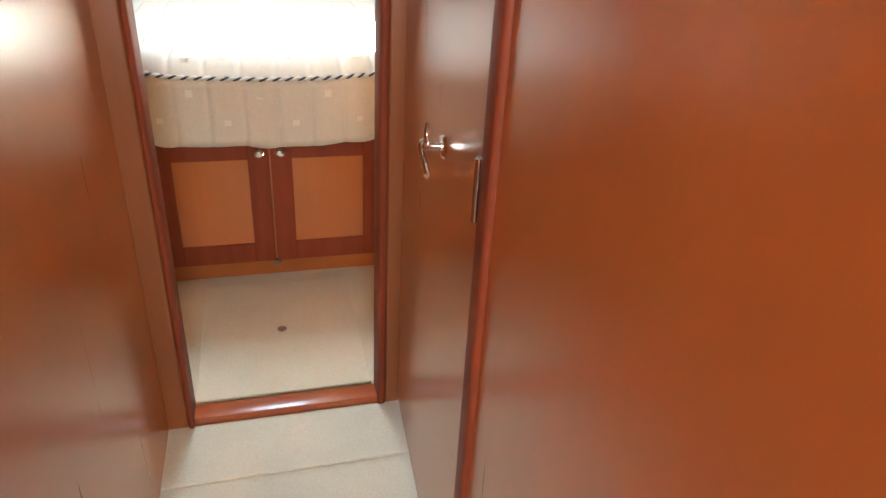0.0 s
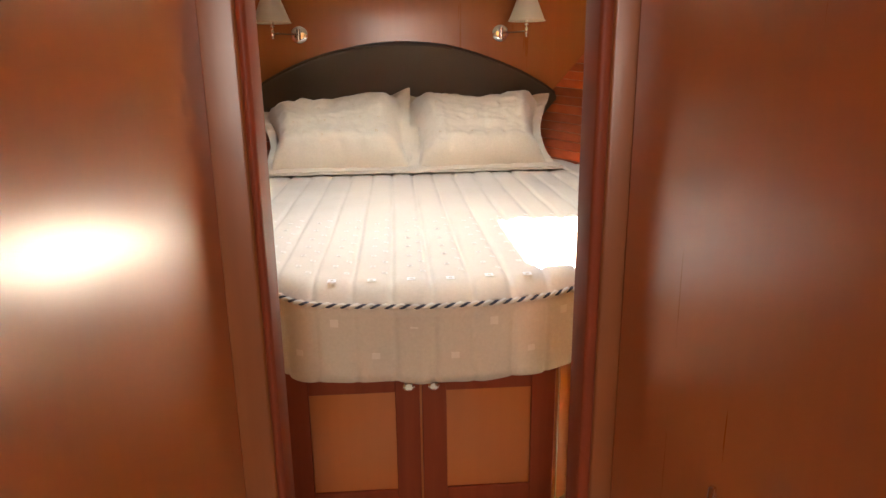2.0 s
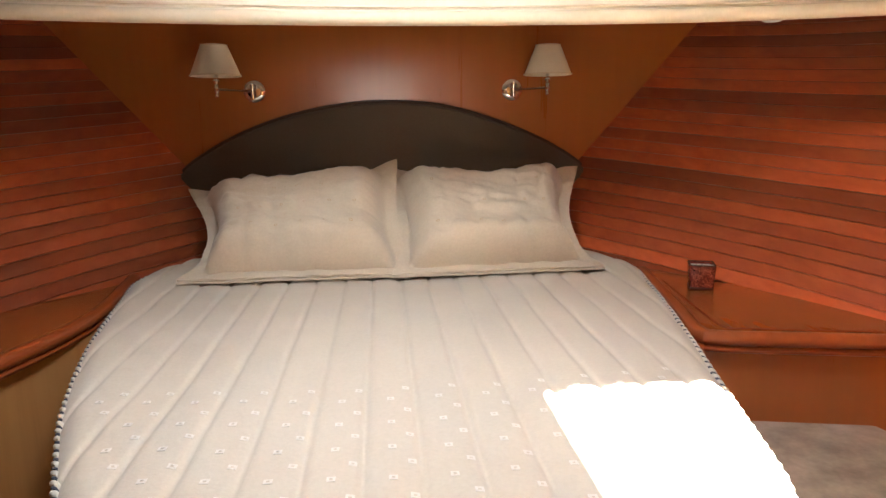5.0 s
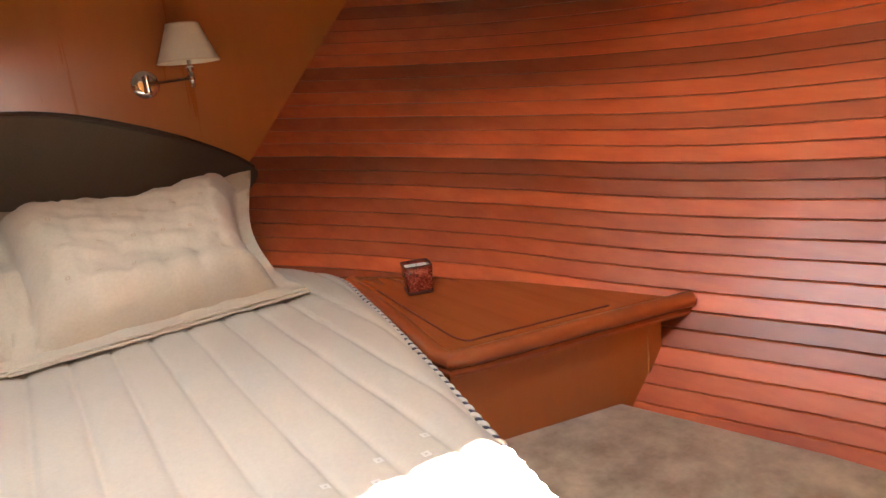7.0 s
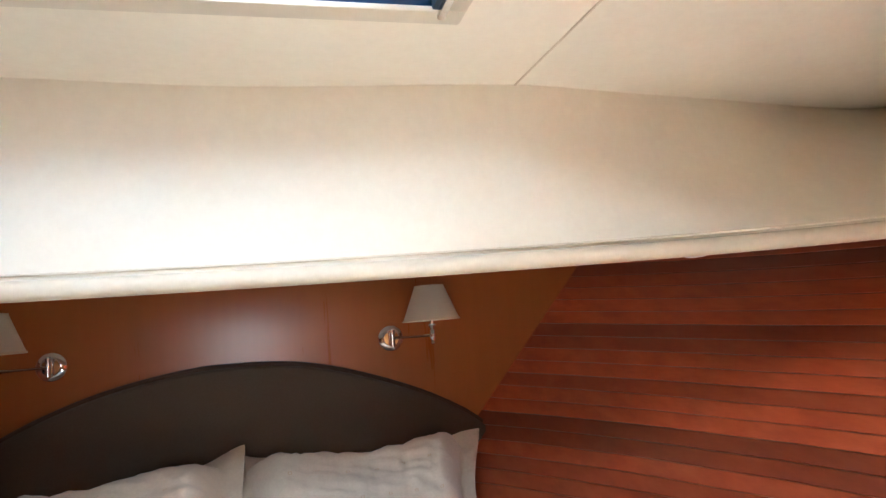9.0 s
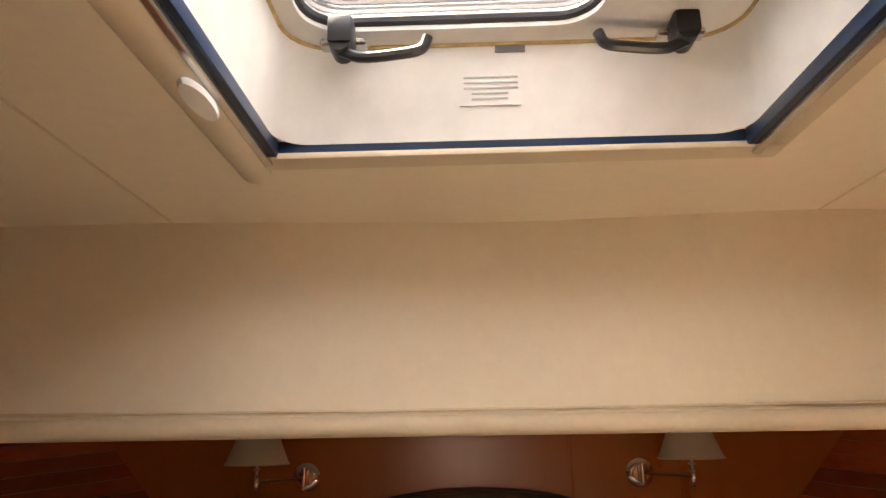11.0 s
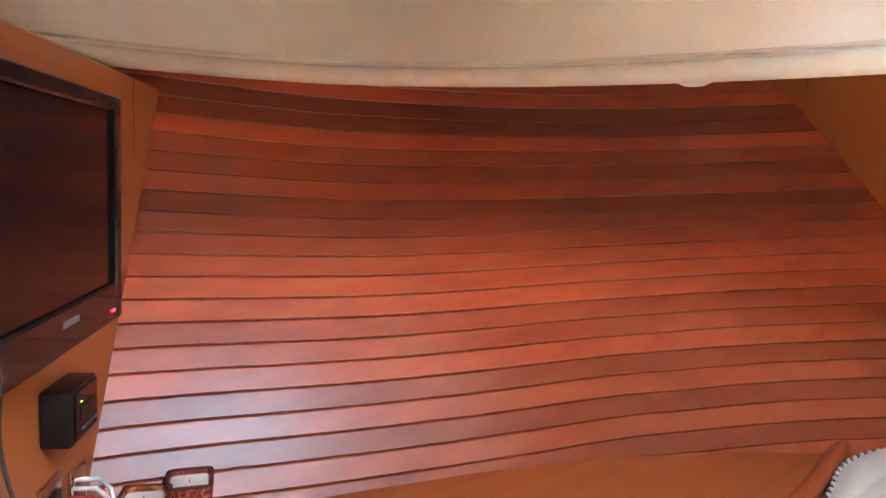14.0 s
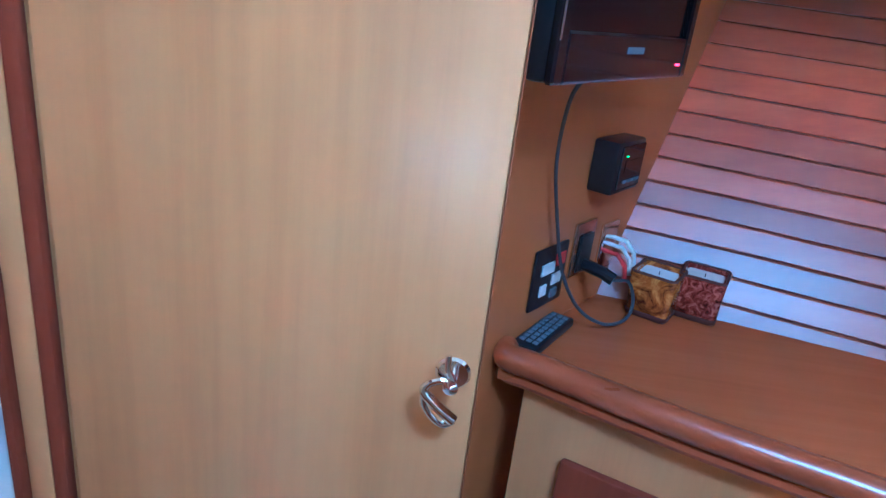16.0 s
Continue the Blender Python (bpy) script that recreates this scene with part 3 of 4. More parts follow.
part("notice", slope_plate(-0.016, 0.078, 0.36, 0.74, 0.003), M_WHITE, hatch, "clear printed notice sticker")
for k in range(5):
    part("notice_line", slope_plate(-0.010 + 0.012 * (k < 2), 0.072 - 0.014 * (k < 2), 0.42 + k * 0.055, 0.435 + k * 0.055, 0.0045), M_PRINT, hatch)
part("maker_label", slope_plate(0.038, 0.083, 0.90, 0.98, 0.003), M_GREYKEY, hatch, "small dark maker's label")


def dome_light(x, y, z):
    th = thing("dome_light", "small white round reading light under the fascia", "light", (x, y, z), "dome lights")
    b = bmesh.new()
    lathe(b, [(0.0005, -0.016), (0.02, -0.014), (0.034, -0.007), (0.04, 0.0), (0.04, 0.004), (0.0005, 0.004)], 24, pose(x, y, z))
    part("lens", b, M_WHITE, th)
    return th


dome_light(-1.12, 1.90, 1.645)
dome_light(1.12, 1.90, 1.645)

# ---- bed ----
BED = [(0.0, 0.545), (0.2, 0.562), (0.38, 0.625), (0.52, 0.725), (0.60, 0.88), (0.645, 1.05), (0.705, 1.3), (0.815, 1.75), (0.91, 2.2), (0.955, 2.5), (0.86, 2.8)]
edge = smooth_path([(x, y, 0) for x, y in BED], 6)
BEDP = [(0.0, 0.545), (0.2, 0.572), (0.29, 0.602), (0.355, 0.655), (0.412, 0.725), (0.462, 0.82), (0.54, 0.96), (0.61, 1.12), (0.695, 1.34), (0.81, 1.75), (0.895, 2.2), (0.94, 2.5), (0.86, 2.8)]
edge_p = smooth_path([(x, y, 0) for x, y in BEDP], 6)
outline = [(-p.x, p.y) for p in edge_p[::-1]] + [(p.x, p.y) for p in edge[1:]]
QT = 0.80


def shrink(poly, d):
    c = Vector((0, 1.7, 0))
    out = []
    for x, y in poly:
        v = Vector((x, y, 0)) - c
        out.append((c.x + v.x * (1 - d), c.y + v.y * (1 - d)))
    return out


base = thing("bed_base", "varnished cherry island bed base with two framed doors", "bed base", (0, 1.6, 0))
BF = 0.672
body = [(-0.375, BF), (0.375, BF), (0.42, BF + 0.04), (0.72, 1.75), (0.74, 2.6), (-0.74, 2.6), (-0.72, 1.75), (-0.42, BF + 0.04)]
bm = bmesh.new()
prism(bm, body, 0.095, 0.56)
part("carcass", bm, M_VENEER, base)
bm = bmesh.new()
prism(bm, [(x * 0.96, 0.08 + y) if y < 0.8 else (x * 0.96, y) for x, y in body], 0.0, 0.095)
part("plinth", bm, M_VENEER, base)
for s in (-1, 1):
    x0, x1 = (0.002, 0.365) if s > 0 else (-0.365, -0.004)
    w = 0.066
    y0, y1 = BF - 0.018, BF
    bm = bmesh.new()
    box(bm, x0 + w - 0.002, x1 - w + 0.002, y0 + 0.009, y1 - 0.001, 0.172, 0.478)
    dr = part("door", bm, M_VENEER, base, "recessed cherry panel in a dark cherry frame")
    for nm, xa, xb, yo, za, zc in (("stile", x0, x0 + w, 0, 0.105, 0.545), ("stile", x1 - w, x1, 0, 0.105, 0.545), ("frame_rail", x0 + w, x1 - w, 0.0005, 0.105, 0.175), ("frame_rail", x0 + w, x1 - w, 0.0005, 0.475, 0.545)):
        bm = bmesh.new()
        box(bm, xa, xb, y0 + yo, y1, za, zc, 0.002)
        part(nm, bm, M_SOLID, dr, "dark cherry frame piece")
    bm = bmesh.new()
    kx = 0.033 * s
    lathe(bm, [(0.006, 0), (0.006, 0.012), (0.014, 0.018), (0.015, 0.024), (0.010, 0.029), (0.0005, 0.030)], 18, pose(kx, y0, 0.503, 90))
    part("knob", bm, M_CHROME, dr, "round chrome knob")
bm = bmesh.new()
lathe(bm, [(0.014, 0), (0.014, 0.006), (0.009, 0.012), (0.0005, 0.012)], 16, pose(0, BF, 0.082, 90) @ pose(0, 0.012, 0))
part("latch", bm, M_CHROME, base, "small chrome push latch")
bm = bmesh.new()
box(bm, 0.376, 0.381, BF - 0.004, BF, 0.1, 0.55, 0.001)
part("edge_strip", bm, M_STEEL, base, "thin bright edge strip")

bm = bmesh.new()
prism(bm, shrink(outline, 0.05), 0.56, QT - 0.035, 0.05, 3)
solid("mattress", bm, M_PILLOW, "cream mattress shaped to the bow, under the quilt", "mattress")

# quilt top: channels run along the bed
quilt = thing("quilt", "cream quilted bedspread with woven squares and a twisted cord edge", "bedspread", (0, 1.6, QT - 0.03))
CH = 0.098


def seam_puff(u):
    """Height of the padding across one channel, stitched down at both seams."""
    d = min(u, 1 - u) * CH
    return 0.006 * (1 - math.exp(-(d / 0.008) ** 2)) + 0.003 * (1 - (2 * u - 1) ** 2)


def quilt_z(x, y):
    u = ((x + 0.02) / CH + 0.5) % 1.0
    puff = seam_puff(u)
    wob = 0.006 * noise.noise(Vector((x * 5, y * 4, 0.3))) + 0.003 * noise.noise(Vector((x * 14, y * 11, 2.3)))
    return QT - 0.004 + puff + wob


def foot_drop(y):
    """The cord hangs a little lower round the foot of the bed."""
    return 0.021 * max(0.0, min(1.0, (0.86 - y) / 0.26)) ** 1.3


def half_width(y, line=None):
    pts = [(p.y, p.x) for p in (line or edge)]
    return float(np.interp(y, [a for a, _ in pts], [b for _, b in pts]))


bm = bmesh.new()
NX, NY = 400, 70
grid = []
EX, EY = [p[0] for p in outline], [p[1] for p in outline]
W0, W1 = min(EX), max(EX)
k0, k1 = EX.index(W0), EX.index(W1)
for i in range(NX + 1):
    x = W0 + (W1 - W0) * i / NX
    ye = float(np.interp(x, EX[k0:k1 + 1], EY[k0:k1 + 1]))
    col = []
    for j in range(NY + 1):
        y = ye + (2.78 - ye) * (j / NY) ** 1.3
        e = min(half_width(y) - x, half_width(y, edge_p) + x, (y - ye) * 0.9) + 0.001
        drop = 0.022 * max(0.0, 1 - e / 0.05) ** 2 + foot_drop(y) * max(0.0, 1 - e / 0.06) ** 2
        col.append(bm.verts.new((x, y, quilt_z(x, y) - drop)))
    grid.append(col)
for a, b in zip(grid, grid[1:]):
    for j in range(NY):
        bm.faces.new((a[j], b[j], b[j + 1], a[j + 1]))
part("quilt_top", bm, M_QUILT, quilt, smooth=80)

# quilt skirt: falls from the cord, with the same channels and a wavy hem
bm = bmesh.new()
run, acc = [], 0.0
pp = None
for x, y in outline:
    if pp is not None:
        acc += math.hypot(x - pp[0], y - pp[1])
    run.append((x, y, acc))
    pp = (x, y)
dense = []
tot = run[-1][2]
N = 1400
for k in range(N + 1):
    s = tot * k / N
    dense.append((float(np.interp(s, [r[2] for r in run], [r[0] for r in run])), float(np.interp(s, [r[2] for r in run], [r[1] for r in run])), s))
cols, mids = [], []
for k, (x, y, s) in enumerate(dense):
    a, b = dense[max(0, k - 1)], dense[min(N, k + 1)]
    t = Vector((b[0] - a[0], b[1] - a[1], 0)).normalized()
    nrm = Vector((t.y, -t.x, 0))
    u = ((s - tot / 2) / CH) % 1.0
    puff = seam_puff(u) * 0.8
    col = []
    for j in range(9):
        f = j / 8
        z = QT - 0.026 - foot_drop(y) * (1 - f) - f * (0.224 + 0.003 * math.sin(s * 17) + 0.002 * math.sin(s * 41))
        out = 0.004 + puff * (0.4 + 0.6 * f) + f * 0.010 * math.sin(s * 11 + 1) - f * 0.012
        col.append(bm.verts.new((x + nrm.x * out, y + nrm.y * out, z)))
        if j == 3:
            mids.append((s, Vector((x + nrm.x * out, y + nrm.y * out, z)), t, nrm))
    cols.append(col)
for a, b in zip(cols, cols[1:]):
    for j in range(8):
        bm.faces.new((a[j], a[j + 1], b[j + 1], b[j]))
sk = part("quilt_skirt", bm, M_QUILT, quilt, smooth=80)
md = sk.modifiers.new("thick", "SOLIDIFY")
md.thickness = 0.006

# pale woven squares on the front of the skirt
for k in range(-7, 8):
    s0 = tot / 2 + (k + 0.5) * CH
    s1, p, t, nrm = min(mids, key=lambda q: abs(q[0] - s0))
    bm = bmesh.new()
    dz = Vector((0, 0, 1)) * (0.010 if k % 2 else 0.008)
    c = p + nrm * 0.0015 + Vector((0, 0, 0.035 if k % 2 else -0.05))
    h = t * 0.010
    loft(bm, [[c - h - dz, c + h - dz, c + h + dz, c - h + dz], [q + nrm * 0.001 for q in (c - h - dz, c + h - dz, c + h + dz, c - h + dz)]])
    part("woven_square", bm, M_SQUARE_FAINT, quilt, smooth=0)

# twisted cord: two strands
for ph, mt, nm in ((0.0, M_ROPE_L, "cord_light"), (math.pi, M_ROPE_D, "cord_dark")):
    bm = bmesh.new()
    pts = []
    M2 = 1100
    for k in range(M2 + 1):
        s = tot * (0.02 + 0.96 * k / M2)
        x = float(np.interp(s, [r[2] for r in run], [r[0] for r in run]))
        y = float(np.interp(s, [r[2] for r in run], [r[1] for r in run]))
        x2 = float(np.interp(s + 0.01, [r[2] for r in run], [r[0] for r in run]))
        y2 = float(np.interp(s + 0.01, [r[2] for r in run], [r[1] for r in run]))
        t = Vector((x2 - x, y2 - y, 0)).normalized()
        nrm = Vector((t.y, -t.x, 0))
        an = s * 2 * math.pi / 0.036 + ph
        pts.append(Vector((x, y, QT - 0.022 - foot_drop(y))) + nrm * (0.004 + 0.0032 * math.cos(an)) + Vector((0, 0, 0.0032 * math.sin(an))))
    tube(bm, pts, 0.0054 if ph == 0 else 0.0034, 6)
    part(nm, bm, mt, quilt, "twisted cream cord" if ph == 0 else "twisted navy cord", 60)


def woven_square(x, y, size, mat_out, owner, z=None):
    b = bmesh.new()
    for x0, x1, y0, y1 in ((-1, 1, -1, -0.4), (-1, 1, 0.4, 1), (-1, -0.4, -0.4, 0.4), (0.4, 1, -0.4, 0.4)):
        vs = [b.verts.new((x + px * size / 2, y + py * size / 2, quilt_z(x + px * size / 2, y + py * size / 2) + 0.0012)) for px, py in ((x0, y0), (x1, y0), (x1, y1), (x0, y1))]
        b.faces.new(vs)
    ob = part("woven_square", b, mat_out, owner, smooth=0)
    md = ob.modifiers.new("thick", "SOLIDIFY")
    md.thickness = 0.001


for r in range(14):
    y = 0.612 if r == 0 else 0.68 + 0.051 * (r - 1)
    w = half_width(y + 0.02, edge_p) - 0.04
    wr_ = half_width(y + 0.02) - 0.05
    for k in range(-9, 10):
        x = k * CH - 0.02 + (0.0 if r % 2 == 0 else 0.33 * CH)
        yy = y + 0.14 * x * x
        if -w < x < wr_:
            woven_square(x, yy, 0.021 if r == 0 else 0.014, M_SQUARE if r == 0 else M_SQUARE_SOFT, quilt)

# ---- headboard ----
head = thing("headboard", "dark brown padded arched headboard with a shadow line coloured along its edge", "headboard", (0, BOW - 0.03, 0.7))
arc = [(-0.93, 1.115), (-0.82, 1.205), (-0.635, 1.305), (-0.407, 1.385), (-0.15, 1.432), (0.05, 1.438), (0.25, 1.42), (0.454, 1.366), (0.663, 1.285), (0.83, 1.195), (0.93, 1.115)]
ap = smooth_path([(x, 0, z) for x, z in arc], 5)
poly = [(p.x, p.z) for p in ap] + [(0.78, 0.72), (-0.78, 0.72)]
bm = bmesh.new()
f0, f1 = BOW - 0.055, BOW - 0.002
loft(bm, [[Vector((x * 0.985, f0, z - 0.012)) for x, z in poly], [Vector((x, f0 + 0.012, z)) for x, z in poly], [Vector((x, f1, z)) for x, z in poly]])
part("pad", bm, M_HEAD, head, "dark brown cloth pad", 50)
# the shadow along the arch, drawn as a dark tube
bm = bmesh.new()
tube(bm, [(p.x, BOW - 0.018, p.z + 0.004) for p in ap], 0.012, 8)
part("rim", bm, M_HEAD_RIM, head, "rounded edge coloured dark for its thin shadow")


# ---- pillows ----
def pillow(name, label, corners, thick, seed, outer):
    """A sham leaning on the headboard; corners: top left, top right, bottom right, bottom left."""
    th = thing(name, label, "pillow", tuple((Vector(corners[2]) + Vector(corners[3])) / 2), "pillows")
    tl, tr, br, bl = (Vector(c) for c in corners)
    nrm = (tr - tl).cross(bl - tl).normalized()
    if nrm.y > 0:
        nrm = -nrm
    n = 60

    def pinch(u, v):
        u2 = u + (0.5 - u) * (0.20 if (u - 0.5) * outer > 0 else 0.09) * max(0.0, math.sin(math.pi * min(1.0, v / 0.95) ** 1.25)) ** 0.9
        v2 = v + (0.5 - v) * 0.13 * (4 * u * (1 - u)) ** 1.3 * (1 if v < 0.5 else 0.25)
        lay = Vector((0, 0.075, 0.022))      # the lower flange lies forward on the quilt
        top, low = tl * (1 - u2) + tr * u2, bl * (1 - u2) + br * u2
        if v2 < 0.87:
            return top.lerp(low + lay, v2 / 0.87)
        return (low + lay).lerp(low + Vector((0, 0, 0.004)), (v2 - 0.87) / 0.13)

    def crumple(u, v):
        q = Vector((u * 5 + seed, v * 6, seed))
        fold = 1 - abs(noise.noise(q + Vector((0.6 * noise.noise(q * 1.7), 0, 0)))) * 2.2
        lines = math.sqrt(max(0.0, 1 - (2 * ((u * 7.5) % 1.0) - 1) ** 2))
        crease = 1 - abs(noise.noise(Vector((u * 4 + v * 3, v * 15 - u * 5 + seed, seed * 1.7)))) * 3.0
        return 0.022 * noise.noise(q * 0.8) + 0.005 * max(0.0, fold) ** 2 + 0.006 * max(0.0, crease) ** 2 + 0.007 * noise.noise(Vector((u * 19, v * 17 + seed, seed))) + 0.006 * lines

    b = bmesh.new()
    gf, gb = [], []
    for j in range(n + 1):
        v = j / n
        rf, rb = [], []
        for i in range(n + 1):
            u = i / n
            p = pinch(u, v)
            fu, fv = 0.075, 0.10
            du, dv = min(u, 1 - u) / fu, min(v, 1 - v) / fv
            inside = min(1.0, max(0.0, (min(u, 1 - u) - fu) / 0.12)), min(1.0, max(0.0, (min(v, 1 - v) - fv) / 0.15))
            h = thick * (math.sin(inside[0] * math.pi / 2) * math.sin(inside[1] * math.pi / 2)) ** 0.52
            wr = crumple(u, v)
            flop = 0.014 * noise.noise(Vector((u * 9 + seed, v * 9, 3.1))) * (1 if min(du, dv) < 1 else 0.3)
            sag = Vector((0, 0, -0.02 * math.sin(math.pi * u) * (1 - v)))
            rf.append(b.verts.new(p + nrm * (h + wr * min(1, h / 0.03 + 0.2) + flop + 0.005) + sag))
            rb.append(b.verts.new(p - nrm * (0.25 * h - flop) + sag))
        gf.append(rf)
        gb.append(rb)
    for g, flip in ((gf, False), (gb, True)):
        for j in range(n):
            for i in range(n):
                q = (g[j][i], g[j][i + 1], g[j + 1][i + 1], g[j + 1][i])
                b.faces.new(q[::-1] if flip else q)
    ring = [(0, i) for i in range(n)] + [(j, n) for j in range(n)] + [(n, i) for i in range(n, 0, -1)] + [(j, 0) for j in range(n, 0, -1)]
    for (j, i), (j2, i2) in zip(ring, ring[1:] + ring[:1]):
        b.faces.new((gf[j][i], gb[j][i], gb[j2][i2], gf[j2][i2]))
    bmesh.ops.recalc_face_normals(b, faces=b.faces[:])
    part("cover", b, M_PILLOW, th, smooth=80)
    for lift, back in ((0.006, 0.0), (0.015, 0.012)):
        b = bmesh.new()
        tube(b, [bl.lerp(br, k / 50) + Vector((0, back + 0.011 * noise.noise(Vector((k * 0.31, seed, lift * 90))), lift - 0.003 + 0.005 * abs(noise.noise(Vector((k * 0.23, seed + 4, lift * 50)))))) for k in range(51)], 0.0055, 8, 0.8)
        part("hem", b, M_PILLOW, th, "thick wavy hem")

    P = [[Vector(p) for p in r] for r in [[(0, 0, 0)] * (n + 1)] * (n + 1)]
    for j in range(n + 1):
        for i in range(n + 1):
            u, v = i / n, j / n
            p = pinch(u, v)
            inside = min(1.0, max(0.0, (min(u, 1 - u) - 0.075) / 0.12)), min(1.0, max(0.0, (min(v, 1 - v) - 0.10) / 0.15))
            h = thick * (math.sin(inside[0] * math.pi / 2) * math.sin(inside[1] * math.pi / 2)) ** 0.52
            wr = crumple(u, v)
            flop = 0.014 * noise.noise(Vector((u * 9 + seed, v * 9, 3.1))) * 0.3
            P[j][i] = p + nrm * (h + wr * min(1, h / 0.03 + 0.2) + flop + 0.0095) + Vector((0, 0, -0.02 * math.sin(math.pi * u) * (1 - v)))
    for r, v in enumerate((0.36, 0.55, 0.74)):
        for k in range(6):
            i0, j0 = int((0.2 + 0.115 * k + 0.03 * (r % 2)) * n), int(v * n)
            b = bmesh.new()
            q = [P[j0][i0], P[j0][i0 + 1], P[j0 + 1][i0 + 1], P[j0 + 1][i0]]
            c = sum(q, Vector()) / 4
            o = [b.verts.new(c + (p - c) * 0.95 + nrm * 0.0012) for p in q]
            inn = [b.verts.new(c + (p - c) * 0.5 + nrm * 0.0012) for p in q]
            for e in range(4):
                b.faces.new((o[e], o[(e + 1) % 4], inn[(e + 1) % 4], inn[e]))
            part("woven_square", b, M_SQUARE_TAN, th, smooth=0)
    return th


pillow("pillow", "cream quilted pillow sham leaning on the headboard", [(-0.82, 2.80, 1.085), (0.04, 2.77, 1.195), (0.09, 2.29, 0.813), (-0.74, 2.27, 0.813)], 0.13, 3.7, -1)
pillow("pillow", "cream quilted pillow sham leaning on the headboard", [(-0.03, 2.84, 1.165), (0.812, 2.78, 1.158), (0.785, 2.31, 0.813), (0.0, 2.27, 0.813)], 0.13, 8.2, 1)


# ---- wall lamps ----
def wall_lamp(s):
    """Swing-arm lamp on the bow bulkhead: rose, arm, candle stem and tapered shade; s: side of the arm."""
    th = thing("wall_lamp", "chrome swing-arm wall lamp with a cream fabric shade, unlit", "wall lamp", (s * 0.57, BOW, 1.494), "bedside wall lamps")
    m = pose(s * 0.57, BOW, 1.494, 90)
    b = bmesh.new()
    lathe(b, [(0.0005, 0), (0.045, 0), (0.047, 0.004), (0.040, 0.010), (0.030, 0.012), (0.028, 0.018), (0.0005, 0.02)], 28, m)
    part("rose", b, M_CHROME, th, "round chrome wall plate")
    b = bmesh.new()
    box(b, s * 0.57 - 0.006, s * 0.57 + 0.006, BOW - 0.034, BOW - 0.016, 1.47, 1.518, 0.003)
    lathe(b, [(0.009, -0.03), (0.009, 0.03)], 12, pose(s * 0.57, BOW - 0.04, 1.494))
    part("knuckle", b, M_CHROME, th)
    ax, ay = s * 0.683, BOW - 0.205
    b = bmesh.new()
    tube(b, [(s * 0.57, BOW - 0.04, 1.494), (ax, ay, 1.494)], 0.005, 10)
    part("arm", b, M_STEEL, th)
    b = bmesh.new()
    lathe(b, [(0.004, -0.032), (0.008, -0.028), (0.006, -0.018), (0.010, -0.012), (0.010, 0.012), (0.006, 0.02), (0.014, 0.034), (0.008, 0.04), (0.008, 0.09)], 14, pose(ax, ay, 1.494))
    part("stem", b, M_CHROME, th)
    b = bmesh.new()
    prof = [(0.100, 1.545), (0.051, 1.668), (0.0485, 1.668), (0.0975, 1.545)]
    lathe(b, prof + prof[:1], 36, pose(ax, ay, 0), caps=False)
    sh = part("shade", b, M_SHADE, th, "tapered cream fabric shade", 60)
    for rr, z in ((0.0995, 1.548), (0.0507, 1.666)):
        b = bmesh.new()
        tube(b, [(ax + rr * math.cos(k * math.pi / 18), ay + rr * math.sin(k * math.pi / 18), z) for k in range(37)], 0.0028, 6)
        part("shade_binding", b, M_PIPING, sh)
    b = bmesh.new()
    lathe(b, [(0.012, 1.584), (0.026, 1.60), (0.028, 1.625), (0.014, 1.65), (0.0005, 1.655)], 16, pose(ax, ay, 0))
    part("bulb", b, M_WHITE, th)


wall_lamp(-1)
wall_lamp(1)


# ---- side counters ----
def candle(x, y, z, turn, glass, size, label, group="glass candles"):
    th = thing("candle_holder", label, "candle", (x, y, z), group)
    m = pose(x, y, z, 0, 0, turn)
    h = size / 2

    def sq(r, zz):
        return [m @ Vector((x1, y1, zz)) for x1, y1 in rounded(-r, r, -r, r, 0.009, 4)]

    b = bmesh.new()
    loft(b, [sq(h * 0.84, 0.0), sq(h * 0.90, 0.004), sq(h, size - 0.003), sq(h - 0.0015, size), sq(h - 0.0065, size), sq(h - 0.008, size - 0.012)])
    part("glass", b, glass, th, smooth=40)
    b = bmesh.new()
    loft(b, [sq(h * 0.86, -0.0005), sq(h * 0.925, 0.003), sq(h * 0.935, 0.010), sq(h * 0.90, 0.011)])
    part("foot", b, M_GROOVE, th, "dark heavy glass foot")
    b = bmesh.new()
    tube(b, sq(h - 0.002, size) + sq(h - 0.002, size)[:1], 0.0028, 6)
    part("lip", b, M_GROOVE, th, "dark fused rim")
    b = bmesh.new()
    loft(b, [sq(h - 0.0085, size - 0.014), sq(h - 0.0085, size - 0.008)])
    part("wax", b, M_WAX, th, "white wax")
    b = bmesh.new()
    tube(b, [m @ Vector((0, 0, size - 0.009)), m @ Vector((0.001, 0, size - 0.001))], 0.001, 5)
    part("wick", b, M_BLACK, th)
    return th


def bullnose(b, pts, r=0.022):
    tube(b, pts, r, 12)


def side_counter(name, label, poly, rail, mirror):
    sx = -1 if mirror else 1
    xs = [(sx * x, y) for x, y in poly]
    th = thing(name, label, "counter", (sum(x for x, _ in xs) / len(xs), sum(y for _, y in xs) / len(xs), 0.5))
    b = bmesh.new()
    prism(b, xs, 0.735, 0.765)
    part("top", b, M_TOP, th, "glossy cherry top")
    b = bmesh.new()
    bullnose(b, [(sx * x, y, 0.768) for x, y in rail])
    part("rail", b, M_SOLID_X, th, "rounded cherry rail")
    b = bmesh.new()
    tube(b, [(sx * x, y, 0.738) for x, y in rail], 0.012, 8)
    part("moulding", b, M_SOLID_X, th)
    return th


